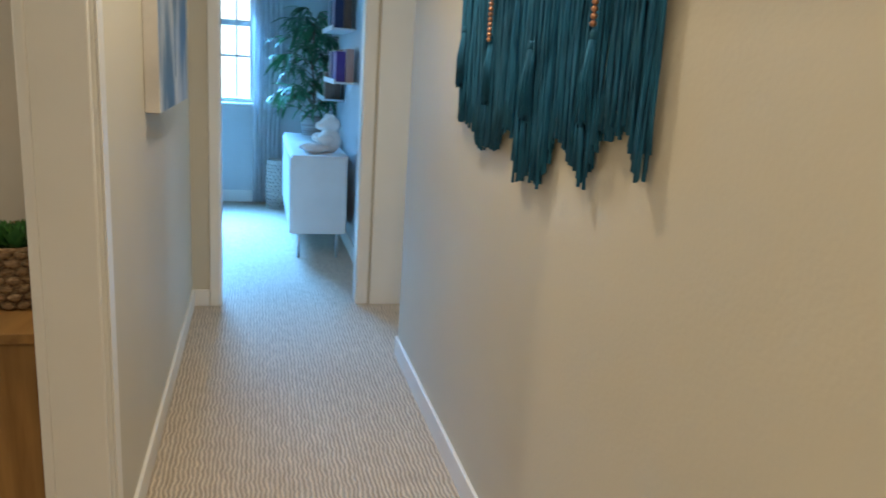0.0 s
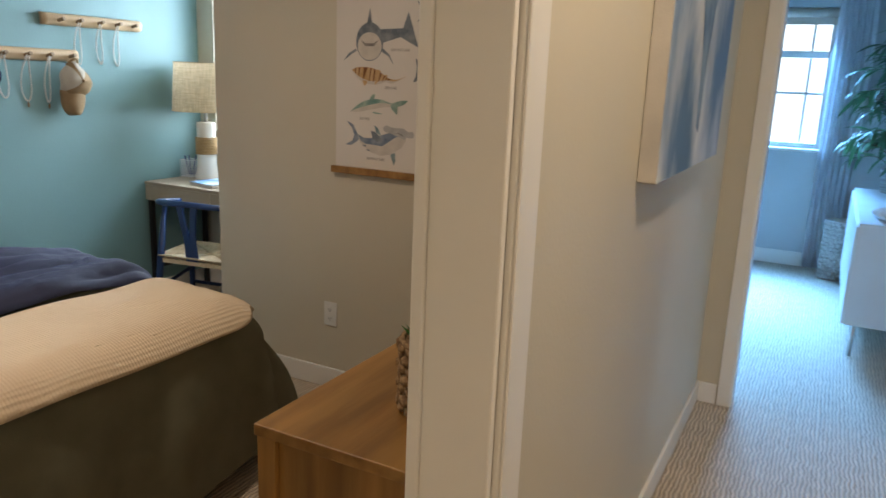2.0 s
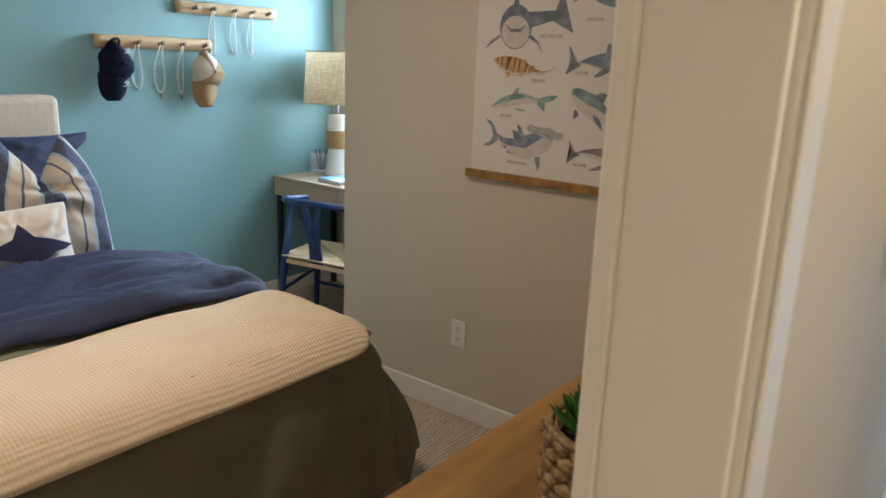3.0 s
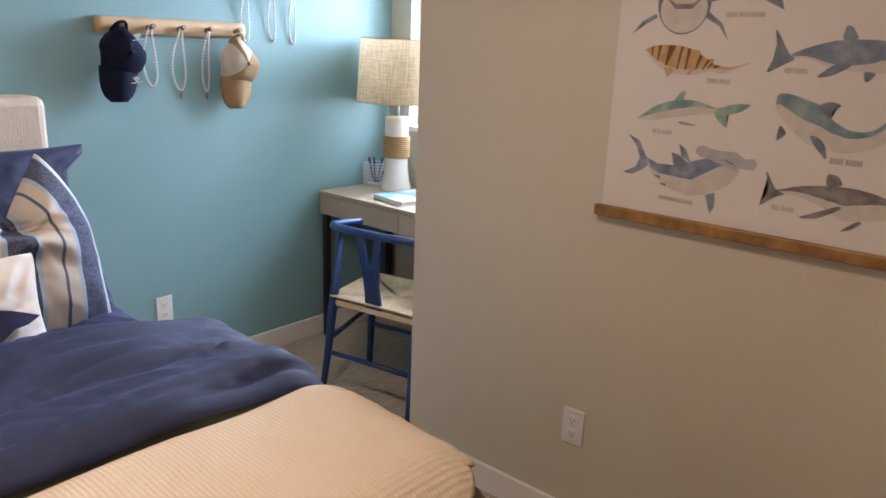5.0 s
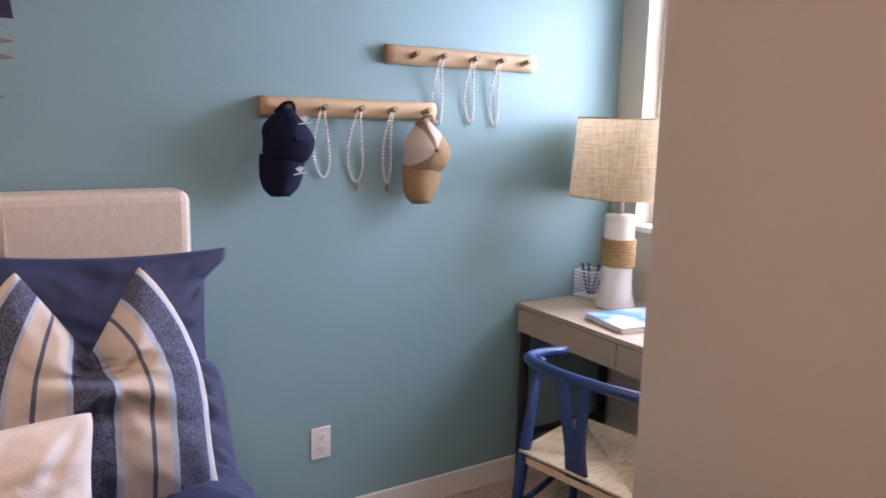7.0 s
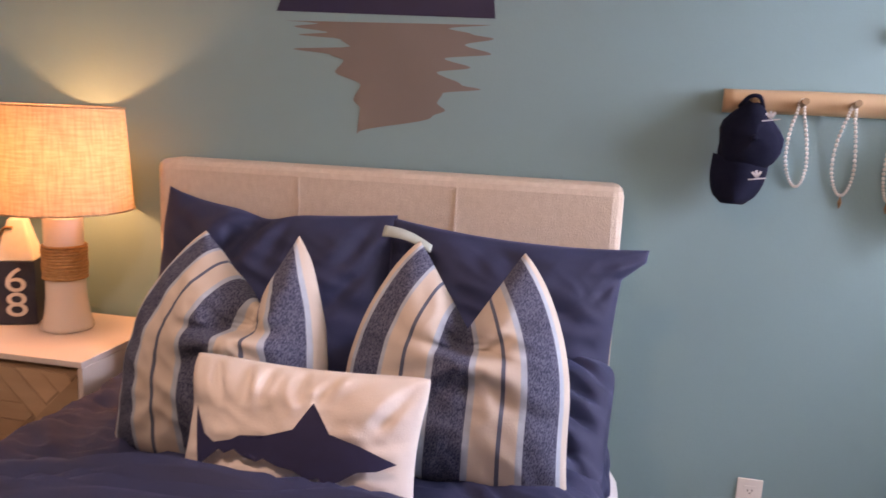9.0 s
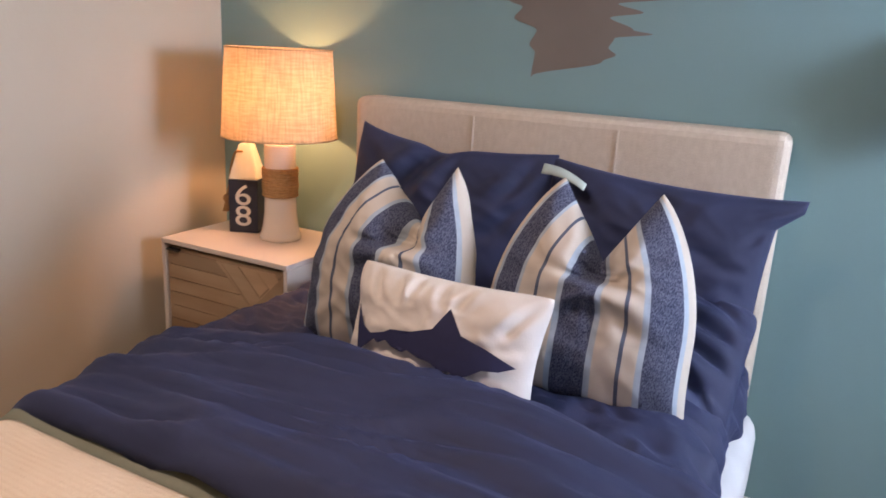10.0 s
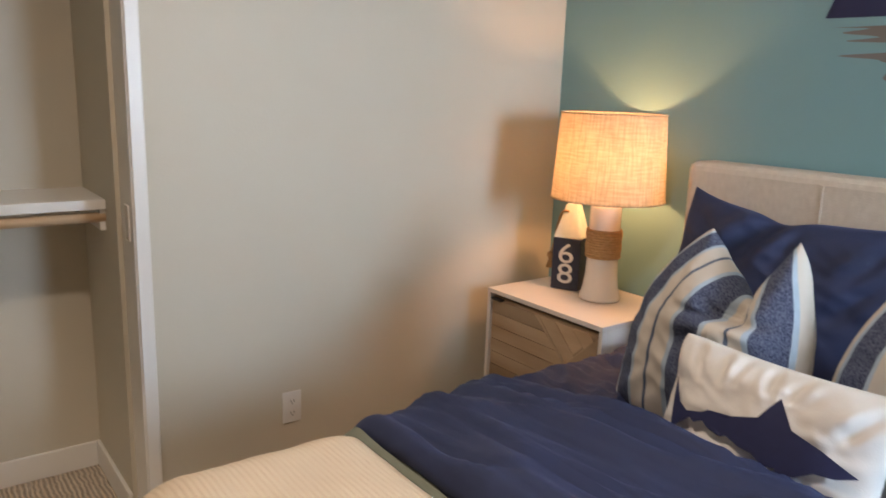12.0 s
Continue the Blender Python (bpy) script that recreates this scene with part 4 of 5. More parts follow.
def necklace(y, ztop, zbot, width, tilt, charm=None):
    n = 58
    h = ztop - zbot
    pts = []
    for k in range(n):
        a = 2 * math.pi * k / n
        u, v = math.sin(a), -math.cos(a)
        wv = width * (0.42 + 0.58 * max(0.0, 1 - abs((v + 0.55) / 1.2)) ** 0.7) if v > -0.6 else width
        pts.append((0.008 + 0.055 * ((v + 1) / 2) ** 3, u * wv / 2 + tilt * (v - 1) / 2, -h / 2 + v * h / 2))
    bm = bmesh.new()
    for k, p in enumerate(pts):
        q = pts[(k + 1) % n]
        d = (Vector(q) - Vector(p))
        m = Matrix.Translation((Vector(p) + Vector(q)) / 2) @ d.to_track_quat("Z", "Y").to_matrix().to_4x4() @ Matrix.Diagonal((0.0046 + 0.001 * random.random(), 0.0046 + 0.001 * random.random(), d.length * 0.5, 1))
        bmesh.ops.create_icosphere(bm, subdivisions=1, radius=1, matrix=m)
    t = thing("necklace", "white puka shell necklace hanging on a peg", "necklace", -4.54, y, ztop, 0, "shell necklaces")
    tagged(part("bead_string", bm, SHELL, t), kind="stuff")
    if charm:
        part("charm", lathe([(0.002, -0.03), (0.006, -0.015), (0.002, 0.0)], 8), PEG, t, "small dark charm").location = (0.01, -tilt, -h - 0.004)
    return t


necklace(5.62, 1.505, 1.272, 0.062, -0.022)
necklace(5.747, 1.498, 1.255, 0.064, -0.012, True)
necklace(5.868, 1.498, 1.247, 0.036, -0.008, True)
necklace(6.06, 1.690, 1.450, 0.046, -0.018)
necklace(6.192, 1.690, 1.458, 0.044, -0.024)
necklace(6.307, 1.690, 1.450, 0.042, -0.018)


def cap(name, label, y, z, mats, lean, size=1.0):
    """A baseball cap hung by its strap, crown outwards, peak down."""
    t = thing(name, label, "cap", -4.54, y, z)
    t.matrix_world = pose(-4.50, y, z, lean, 0, 0) @ Matrix.Diagonal((1, size, size, 1))
    bm = bmesh.new()
    n, k2 = 28, 12
    rings = []
    for j in range(k2 + 1):
        v = j / k2
        row = []
        for i in range(n):
            a = 2 * math.pi * i / n
            # crown: long axis vertical, narrow at the strap
            r = math.sqrt(max(0.0, 1 - v * v))
            wide = 0.077 * (1 - 0.50 * math.sin(a) ** 2) if math.sin(a) > 0 else 0.077
            row.append(bm.verts.new((0.012 + 0.092 * v * (1 - 0.25 * max(0, math.sin(a)) * r), math.cos(a) * (1 if math.sin(a) > 0 else 1 + 0.55 * math.sin(a) ** 2) * wide * r + 0.007 * noise.noise((a * 2, v * 3, y)) + 0.015 * (1 if math.cos(a) > 0 else 0.2) * math.exp(-((math.sin(a) + 0.25) / 0.5) ** 2), -0.10 + math.sin(a) * r * (0.10 if math.sin(a) > 0 else 0.088))))
        rings.append(row)
    for a, b in zip(rings, rings[1:]):
        for i in range(n):
            f = bm.faces.new((a[i], a[(i + 1) % n], b[(i + 1) % n], b[i]))
            f.material_index = 1 if len(mats) > 1 and 3 <= i <= 16 and i not in (8, 9) else 0
    bmesh.ops.recalc_face_normals(bm, faces=bm.faces)
    part("crown", bm, mats, t, "", True)
    part("button", lathe([(0.001, 0.012), (0.008, 0.009), (0.009, 0.0)], 12), mats[0], t, "", True).matrix_basis = pose(0.104, 0, -0.10, 0, 90, 0)
    bm = bmesh.new()
    grid = []
    for j in range(8):
        v = j / 7
        grid.append([])
        for i in range(15):
            u = 2 * i / 14 - 1
            half = 0.071 * math.sqrt(max(0.02, 1 - (v * 0.95) ** 3.4))
            grid[-1].append(bm.verts.new((0.016 + 0.052 * (1 - u * u) * (1 - 0.2 * v) + 0.010 * v, u * half - 0.010 - 0.012 * v, -0.158 - 0.118 * v + 0.012 * (u * u) * (1 - v))))
    for a, b in zip(grid, grid[1:]):
        for i in range(14):
            bm.faces.new((a[i], a[i + 1], b[i + 1], b[i]))
    pk = part("peak", bm, mats[0], t, "curved stitched peak", True)
    md = pk.modifiers.new("thickness", "SOLIDIFY")
    md.thickness = 0.004
    part("strap", tube(smooth_path([(0.02, -0.03, -0.02), (0.05, -0.012, 0.006), (0.052, 0.012, 0.006), (0.02, 0.03, -0.02)], 5), 0.006, 6), mats[0], t, "", True)
    return t


c1 = cap("cap", "navy cotton baseball cap hanging on a peg", 5.495, 1.500, [CAPNAVY], 0)
MARK = material("white_embroidery", (0.62, 0.62, 0.62), 0.8)
for (yy, zz, xx, rx) in ((0.038, -0.048, 0.088, 40), (0.020, -0.200, 0.092, 12)):
    for a in (-38, 0, 38):
        part("emblem", box(-0.001, -0.003, 0.0, 0.001, 0.003, 0.018), MARK, c1, "white stitched mark").matrix_basis = pose(xx, yy, zz, a + 8, 0, 0)
    part("emblem", box(-0.001, -0.022, -0.006, 0.001, 0.022, -0.003), MARK, c1, "white stitched mark").matrix_basis = pose(xx, yy, zz, 8, 0, 0)
cap("cap", "tan and cream mesh-backed cap hanging on a peg", 5.99, 1.470, [CAPTAN, CAPMESH], 2, 1.04)


# ---------- wall decal: fin and rippled reflection ----------
FIN = material("navy_vinyl", (0.018, 0.020, 0.07), 0.5)
RIPPLE = material("taupe_vinyl", (0.205, 0.185, 0.165), 0.55, None, 3)
DEC = thing("wall_decal", "vinyl wall decal of a shark fin and its reflection", "wall decal", -4.5385, 4.452, 1.70)
fin = [(-0.335, 0.01), (0.335, 0.0)] + [(0.335 - 0.06 * t - 0.10 * t * t, 0.62 * t) for t in [k / 12 for k in range(1, 12)]] + [(0.20, 0.66)] + [(0.20 - 0.535 * t ** 0.8, 0.66 * (1 - t) ** 0.75) for t in [k / 14 for k in range(1, 14)]]
part("fin", flat_shape(fin, lambda u, v, h: (h, u, v), 0.0), FIN, DEC, "navy vinyl fin")


LEFT = [(0.016, -0.335), (0.024, -0.20), (0.034, -0.28), (0.05, -0.17), (0.058, -0.27), (0.068, -0.13), (0.09, -0.10), (0.10, -0.285), (0.115, -0.16), (0.13, -0.12), (0.165, -0.145), (0.20, -0.065), (0.245, -0.085), (0.27, -0.065), (0.345, -0.072)]
RIGHT = [(0.016, 0.335), (0.03, 0.20), (0.045, 0.27), (0.056, 0.335), (0.075, 0.25), (0.10, 0.33), (0.115, 0.19), (0.14, 0.27), (0.155, 0.17), (0.19, 0.245), (0.20, 0.305), (0.215, 0.19), (0.245, 0.175), (0.265, 0.20), (0.285, 0.16), (0.345, -0.070)]


def ripple_edge(side, v):
    tab = RIGHT if side > 0 else LEFT
    for (a, ua), (b, ub) in zip(tab, tab[1:]):
        if v <= b:
            t = max(0.0, (v - a) / (b - a))
            return ua + (ub - ua) * t * t * (3 - 2 * t)
    return tab[-1][1]


vv = [0.018 + 0.327 * k / 110 for k in range(111)]
bm = bmesh.new()
L = [bm.verts.new((0, ripple_edge(-1, v), -v)) for v in vv]
R = [bm.verts.new((0, max(ripple_edge(1, v), ripple_edge(-1, v) + 0.004), -v)) for v in vv]
for k in range(110):
    bm.faces.new((L[k], L[k + 1], R[k + 1], R[k]))
part("reflection", bm, RIPPLE, DEC, "taupe rippled reflection")

# ---------- outlets ----------
PLATE = material("white_plastic", (0.80, 0.79, 0.76), 0.35)
SLOT = material("dark_slot", (0.03, 0.03, 0.03), 0.6)


def outlet(x, y, z, rz):
    t = thing("wall_outlet", "white duplex socket plate on the wall", "outlet", x, y, z, rz, "wall outlets")
    part("plate", box(-0.036, 0.0, -0.058, 0.036, 0.006, 0.058, 0.0025), PLATE, t)
    for dz in (-0.022, 0.022):
        part("socket", box(-0.017, 0.0062, dz - 0.015, 0.017, 0.008, dz + 0.015, 0.0008), PLATE, t)
        for dx in (-0.006, 0.006):
            part("slot", box(dx - 0.001, 0.0082, dz - 0.003, dx + 0.001, 0.0088, dz + 0.006), SLOT, t)
        part("slot", box(-0.002, 0.0082, dz - 0.010, 0.002, 0.0088, dz - 0.006), SLOT, t)


outlet(-4.54, 5.628, 0.342, -90)
outlet(-2.733, 5.97, 0.367, 180)
outlet(-3.287, 3.03, 0.338, 0)

# ---------- baseboards, casings, windows ----------
BH = 0.10


def trim(name, *boxes, label="white painted baseboard"):
    bm = bmesh.new()
    for b in boxes:
        add_box(bm, *b, bevel=0.004, seg=2)
    return structure(name, bm, WHITE, label)


trim("baseboard_hall", (FX, 0.95, 0, FX + 0.014, 3.40, BH), (FX, 4.402, 0, FX + 0.014, 6.80, BH), (-0.139, 0.95, 0, -0.125, 5.95, BH), (-0.139, 5.95, 0, 1.6, 5.964, BH), (FX + 0.014, 6.786, 0, -1.095, 6.80, BH))
trim("baseboard_bedroom", (-4.54, 3.03, 0, -4.526, 6.96, BH), (-4.526, 3.03, 0, CX - 0.034, 3.044, BH), (-3.428, 5.956, 0, BX, 5.97, BH), (-3.428, 5.97, 0, -3.414, 6.946, BH), (-4.526, 6.946, 0, -3.428, 6.96, BH))
trim("baseboard_closet", (CX + 0.03, 2.43, 0, CX + 0.044, 2.90, BH), (CX + 0.044, 2.43, 0, BX, 2.444, BH))
trim("baseboard_playroom", (-2.86, 10.136, 0, -0.12, 10.15, 0.12), (-0.134, 6.93, 0, -0.12, 10.136, 0.12))


def casing(name, parts_, label):
    t = tagged(new(name), label, "", "", "structure")
    for n_, b in parts_:
        part(n_, box(*b, 0.004, 2), WHITE, t)
    return t


casing("door_1", [
    ("jamb", (BX - 0.012, 4.280, 0, FX + 0.006, 4.298, DOOR)), ("jamb", (BX - 0.012, 3.472, 0, FX + 0.006, 3.490, DOOR)), ("head_jamb", (BX - 0.012, 3.491, DOOR - 0.018, FX + 0.006, 4.279, DOOR)),
    ("stop", (BX - 0.010, 4.268, 0, BX + 0.014, 4.2795, DOOR - 0.02)),
    ("casing", (FX, 4.303, 0, FX + 0.016, 4.400, DOOR + 0.08)), ("casing_bead", (FX + 0.0162, 4.303, 0, FX + 0.022, 4.318, DOOR + 0.08)), ("casing", (FX, 3.40, 0, FX + 0.016, 3.467, DOOR + 0.08)), ("casing", (FX, 3.468, DOOR + 0.005, FX + 0.016, 4.302, DOOR + 0.08)),
    ("casing", (BX - 0.016, 4.303, 0, BX, 4.380, DOOR + 0.08)), ("casing", (BX - 0.016, 3.40, 0, BX, 3.467, DOOR + 0.08)), ("casing", (BX - 0.016, 3.468, DOOR + 0.005, BX, 4.302, DOOR + 0.08))],
    "white painted door frame, open to the bedroom")
casing("door_2", [
    ("jamb", (-1.06, 6.795, 0, -1.024, 6.925, DOOR)), ("jamb", (-0.238, 6.795, 0, -0.22, 6.925, DOOR)), ("head_jamb", (-1.023, 6.795, DOOR - 0.018, -0.239, 6.925, DOOR)),
    ("casing", (-1.09, 6.784, 0, -1.032, 6.80, DOOR + 0.07)), ("casing", (-0.232, 6.784, 0, -0.163, 6.80, DOOR + 0.07)), ("casing", (-1.031, 6.784, DOOR + 0.005, -0.233, 6.80, DOOR + 0.07)),
    ("panel", (-0.150, 6.776, 0, 0.06, 6.80, DOOR + 0.07))],
    "white painted door frame at the hall's end")
casing("closet_trim", [
    ("jamb", (CX, 2.895, 0, CX + 0.016, 3.034, 2.08)), ("casing", (CX - 0.030, 3.03, 0, CX + 0.012, 3.043, 2.14)), ("casing", (CX + 0.0125, 3.03, 2.08, -1.50, 3.043, 2.14)),
    ("strike_plate", (CX + 0.0165, 2.955, 0.98, CX + 0.020, 3.0, 1.09))],
    "white trim round the open closet")
SH = thing("closet_shelf", "white closet shelf above a wooden hanging rod", "shelf", CX + 0.03, 2.43, 1.06)
part("board", box(0.0, 0.0, 0.0, 1.20, 0.325, 0.018, 0.002), WHITE, SH)
part("front_edge", box(0.0, 0.3255, -0.014, 1.20, 0.338, 0.018, 0.002), WHITE, SH)
part("cleat", box(0.0, 0.002, -0.085, 1.20, 0.02, -0.001, 0.002), WHITE, SH)
part("side_cleat", box(0.0, 0.021, -0.085, 0.018, 0.325, -0.001, 0.002), WHITE, SH)
part("rod", tube([(0.0, 0.315, -0.042), (1.20, 0.315, -0.042)], 0.0165, 14), PINE, SH, "wooden hanging rod", True)

GLASS = bpy.data.materials.new("window_glass")
GLASS.use_nodes = True
g = GLASS.node_tree.nodes["Principled BSDF"]
g.inputs["Transmission Weight"].default_value, g.inputs["Roughness"].default_value, g.inputs["IOR"].default_value = 1.0, 0.0, 1.1
VINYL = material("white_vinyl", (0.80, 0.80, 0.78), 0.35)


def window(name, x0, x1, z0, z1, y, label, bars=()):
    """A hung sash window in a wall whose inner face is at y; y grows outwards."""
    t = tagged(new(name), label, "", "", "structure")
    yo = y + 0.085
    fr = bmesh.new()
    for b in ((x0, yo, z0, x0 + 0.045, yo + 0.055, z1), (x1 - 0.045, yo, z0, x1, yo + 0.055, z1), (x0 + 0.0451, yo, z0, x1 - 0.0451, yo + 0.055, z0 + 0.045), (x0 + 0.0451, yo, z1 - 0.045, x1 - 0.0451, yo + 0.055, z1)):
        add_box(fr, *b, bevel=0.004)
    part("window_frame", fr, VINYL, t)
    zm = (z0 + z1) / 2 + 0.2
    part("meeting_rail", box(x0 + 0.046, yo + 0.004, zm - 0.028, x1 - 0.046, yo + 0.046, zm + 0.028, 0.004), VINYL, t)
    for bx in bars:
        part("mullion", box(bx - 0.011, yo + 0.014, z0 + 0.046, bx + 0.011, yo + 0.034, zm - 0.029, 0.002), VINYL, t)
        part("mullion", box(bx - 0.011, yo + 0.014, zm + 0.029, bx + 0.011, yo + 0.034, z1 - 0.046, 0.002), VINYL, t)
    for a, b in ((z0 + 0.046, zm - 0.029), (zm + 0.029, z1 - 0.046)):
        p = part("pane", box(x0 + 0.046, yo + 0.022, a, x1 - 0.046, yo + 0.026, b), GLASS, t)
        p.visible_shadow = False
    part("window_sill", box(x0 - 0.03, y - 0.03, z0 - 0.022, x1 + 0.03, y + 0.0845, z0 + 0.002, 0.004), WHITE, t)
    return t


window("window_1", BX0, BX1, BZ0, BZ1, 6.96, "white vinyl sash window over the desk")
w2 = window("window_2", WX0, WX1, WZ0, WZ1, 10.15, "white vinyl sash window in the far room", (-1.52, -1.03))
part("mullion", box(WX0 + 0.046, 10.249, 1.43, WX1 - 0.046, 10.269, 1.452, 0.002), VINYL, w2)
window("window_3", 0, 0.74, 0.8, 2.1, 0, "white vinyl landing window").matrix_world = pose(1.6, 6.77, 0, 0, 0, -90)

DAY = bpy.data.materials.new("bright_overcast_sky")
DAY.use_nodes = True
dp = DAY.node_tree.nodes["Principled BSDF"]
dp.inputs["Base Color"].default_value, dp.inputs["Emission Color"].default_value, dp.inputs["Emission Strength"].default_value = (0.0, 0.0, 0.0, 1), (0.80, 0.92, 1.0, 1), 2.6
structure("backdrop", box(-4.2, 12.4, -0.5, 1.6, 12.42, 5.0), DAY, "bright hazy daylight outside the far window")

# trim rings out of view; the bedroom ring only dresses the added fill light
for k, (lx, ly, lw) in enumerate(LAMPS):
    t = thing("unseen_downlight", "recessed white ceiling downlight, switched on, out of view; the bedroom's is added fill", "ceiling light", lx, ly, H, 0, "ceiling downlights")
    part("trim_ring", lathe([(0.072, -0.001), (0.09, -0.001), (0.09, -0.006), (0.072, -0.008), (0.072, -0.001)], 32, False), WHITE, t)

# ---------- poster ----------
PO = thing("shark_poster", "white shark-chart poster on oak hanging bars", "poster", -2.322, 5.97, 1.05)
part("sheet", box(-0.383, -0.006, 0.012, 0.383, -0.004, 1.11), PAPER, PO)
part("bottom_bar", box(-0.397, -0.026, -0.014, 0.397, -0.0065, 0.016, 0.003), OAK, PO)
part("top_bar", box(-0.397, -0.026, 1.10, 0.397, -0.0065, 1.13, 0.003), OAK, PO)


def wash(name, a, b):
    return material(name, a, 0.75, b, 28, (1, 1, 1), 0.8)


INK = {"slate": wash("slate_wash", (0.12, 0.15, 0.19), (0.24, 0.27, 0.31)), "blue": wash("blue_wash", (0.13, 0.18, 0.27), (0.28, 0.32, 0.39)),
       "green": wash("green_wash", (0.14, 0.27, 0.25), (0.36, 0.46, 0.40)), "ochre": wash("ochre_wash", (0.46, 0.28, 0.12), (0.58, 0.40, 0.22)),
       "teal": wash("teal_wash", (0.14, 0.22, 0.25), (0.28, 0.36, 0.38)), "dark": wash("charcoal_wash", (0.12, 0.11, 0.11), (0.28, 0.26, 0.25)),
       "pale": wash("pale_belly", (0.62, 0.58, 0.53), (0.54, 0.50, 0.46)), "brown": wash("brown_stripe", (0.17, 0.07, 0.025), (0.24, 0.11, 0.05))}


hh = lambda u, v, lift: (u, -0.0062 - lift, v)


def rounded(poly):
    """The polygon with its corners cut twice."""
    for _ in range(2):
        poly = [(p[0] + (q[0] - p[0]) * t, p[1] + (q[1] - p[1]) * t) for p, q in zip(poly, poly[1:] + poly[:1]) for t in (0.18, 0.82)]
    return poly


def painted_shark(top, low, inks, fins, under=0.55, stripes=0):
    """A watercolour shark: top and low are its outlines from end to end; the back is washed over the pale belly, then the fins."""
    a, b = smooth_path([(u, 0, v) for u, v in top], 6), smooth_path([(u, 0, v) for u, v in low], 6)
    n = 40
    pick = lambda p, t: p[min(len(p) - 1, int(round(t * (len(p) - 1))))]
    up, dn = [pick(a, k / n) for k in range(n + 1)], [pick(b, k / n) for k in range(n + 1)]
    md = [p.lerp(q, under * (0.75 + 0.25 * math.sin(5 * k / n))) for k, (p, q) in enumerate(zip(up, dn))]
    flat = lambda pts: [(p.x, p.z) for p in pts]
    part("print", flat_shape(flat(up) + flat(dn)[::-1], hh, 0.0), INK["pale"], PO)
    part("print", flat_shape(flat(up) + flat(md)[::-1], hh, 0.0003), INK[inks[0]], PO)
    for poly in fins:
        part("print", flat_shape(rounded(poly), hh, 0.0005), INK[inks[1]], PO)
    for k in range(stripes):
        i = int(n * (0.10 + 0.72 * k / stripes))
        p, q, r = up[i], up[i + 1], md[i].lerp(dn[i], 0.2)
        part("print", flat_shape([(p.x, p.z - 0.001), (q.x + 0.002, q.z - 0.001), (r.x + 0.004, r.z), (r.x, r.z)], hh, 0.0006), INK["brown"], PO)


painted_shark([(-0.301, 0.429), (-0.276, 0.44), (-0.223, 0.442), (-0.184, 0.435), (-0.139, 0.412), (-0.117, 0.40), (-0.077, 0.396), (-0.034, 0.41)], [(-0.301, 0.426), (-0.275, 0.397), (-0.232, 0.376), (-0.188, 0.372), (-0.155, 0.377), (-0.131, 0.384), (-0.098, 0.38), (-0.034, 0.408)],
              ("ochre", "ochre"), [[(-0.25, 0.39), (-0.237, 0.361), (-0.218, 0.385)], [(-0.186, 0.385), (-0.185, 0.368), (-0.164, 0.39)], [(-0.192, 0.434), (-0.163, 0.433), (-0.15, 0.421)], [(-0.147, 0.412), (-0.123, 0.414), (-0.124, 0.402)]], 0.8, 9)
painted_shark([(-0.307, 0.256), (-0.257, 0.292), (-0.206, 0.31), (-0.155, 0.312), (-0.112, 0.301), (-0.093, 0.298)], [(-0.307, 0.254), (-0.262, 0.255), (-0.201, 0.269), (-0.142, 0.28), (-0.105, 0.283), (-0.091, 0.29)],
              ("green", "green"), [[(-0.10, 0.298), (-0.057, 0.312), (-0.016, 0.314), (-0.046, 0.292), (-0.076, 0.285), (-0.07, 0.25), (-0.098, 0.272), (-0.106, 0.287)], [(-0.212, 0.308), (-0.196, 0.331), (-0.182, 0.334), (-0.187, 0.309)], [(-0.199, 0.256), (-0.182, 0.26), (-0.14, 0.252), (-0.177, 0.25)]])
painted_shark([(0.05, 0.431), (0.085, 0.446), (0.136, 0.461), (0.187, 0.465), (0.233, 0.463), (0.29, 0.447), (0.34, 0.425)], [(0.055, 0.423), (0.089, 0.421), (0.146, 0.403), (0.199, 0.398), (0.244, 0.398), (0.30, 0.408), (0.34, 0.423)],
              ("blue", "slate"), [[(0.045, 0.431), (0.007, 0.493), (0.02, 0.432), (-0.002, 0.383), (0.038, 0.407), (0.062, 0.42)], [(0.149, 0.461), (0.153, 0.495), (0.167, 0.491), (0.184, 0.465)], [(0.144, 0.415), (0.106, 0.381), (0.142, 0.387), (0.183, 0.414)], [(0.20, 0.401), (0.209, 0.374), (0.229, 0.397)]], 0.85)
painted_shark([(0.034, 0.318), (0.036, 0.34), (0.059, 0.344), (0.096, 0.334), (0.132, 0.322), (0.157, 0.295), (0.20, 0.274), (0.238, 0.278), (0.262, 0.298), (0.285, 0.325)], [(0.036, 0.31), (0.046, 0.293), (0.071, 0.268), (0.111, 0.239), (0.148, 0.228), (0.189, 0.224), (0.239, 0.236), (0.269, 0.257), (0.295, 0.30)],
              ("teal", "slate"), [[(0.28, 0.31), (0.275, 0.355), (0.30, 0.325), (0.345, 0.335), (0.31, 0.30), (0.293, 0.29)], [(0.119, 0.32), (0.147, 0.334), (0.174, 0.327), (0.154, 0.313), (0.156, 0.292)], [(0.115, 0.258), (0.129, 0.234), (0.161, 0.202), (0.153, 0.236), (0.137, 0.253)], [(0.049, 0.276), (0.045, 0.232), (0.069, 0.255)]], 0.5)
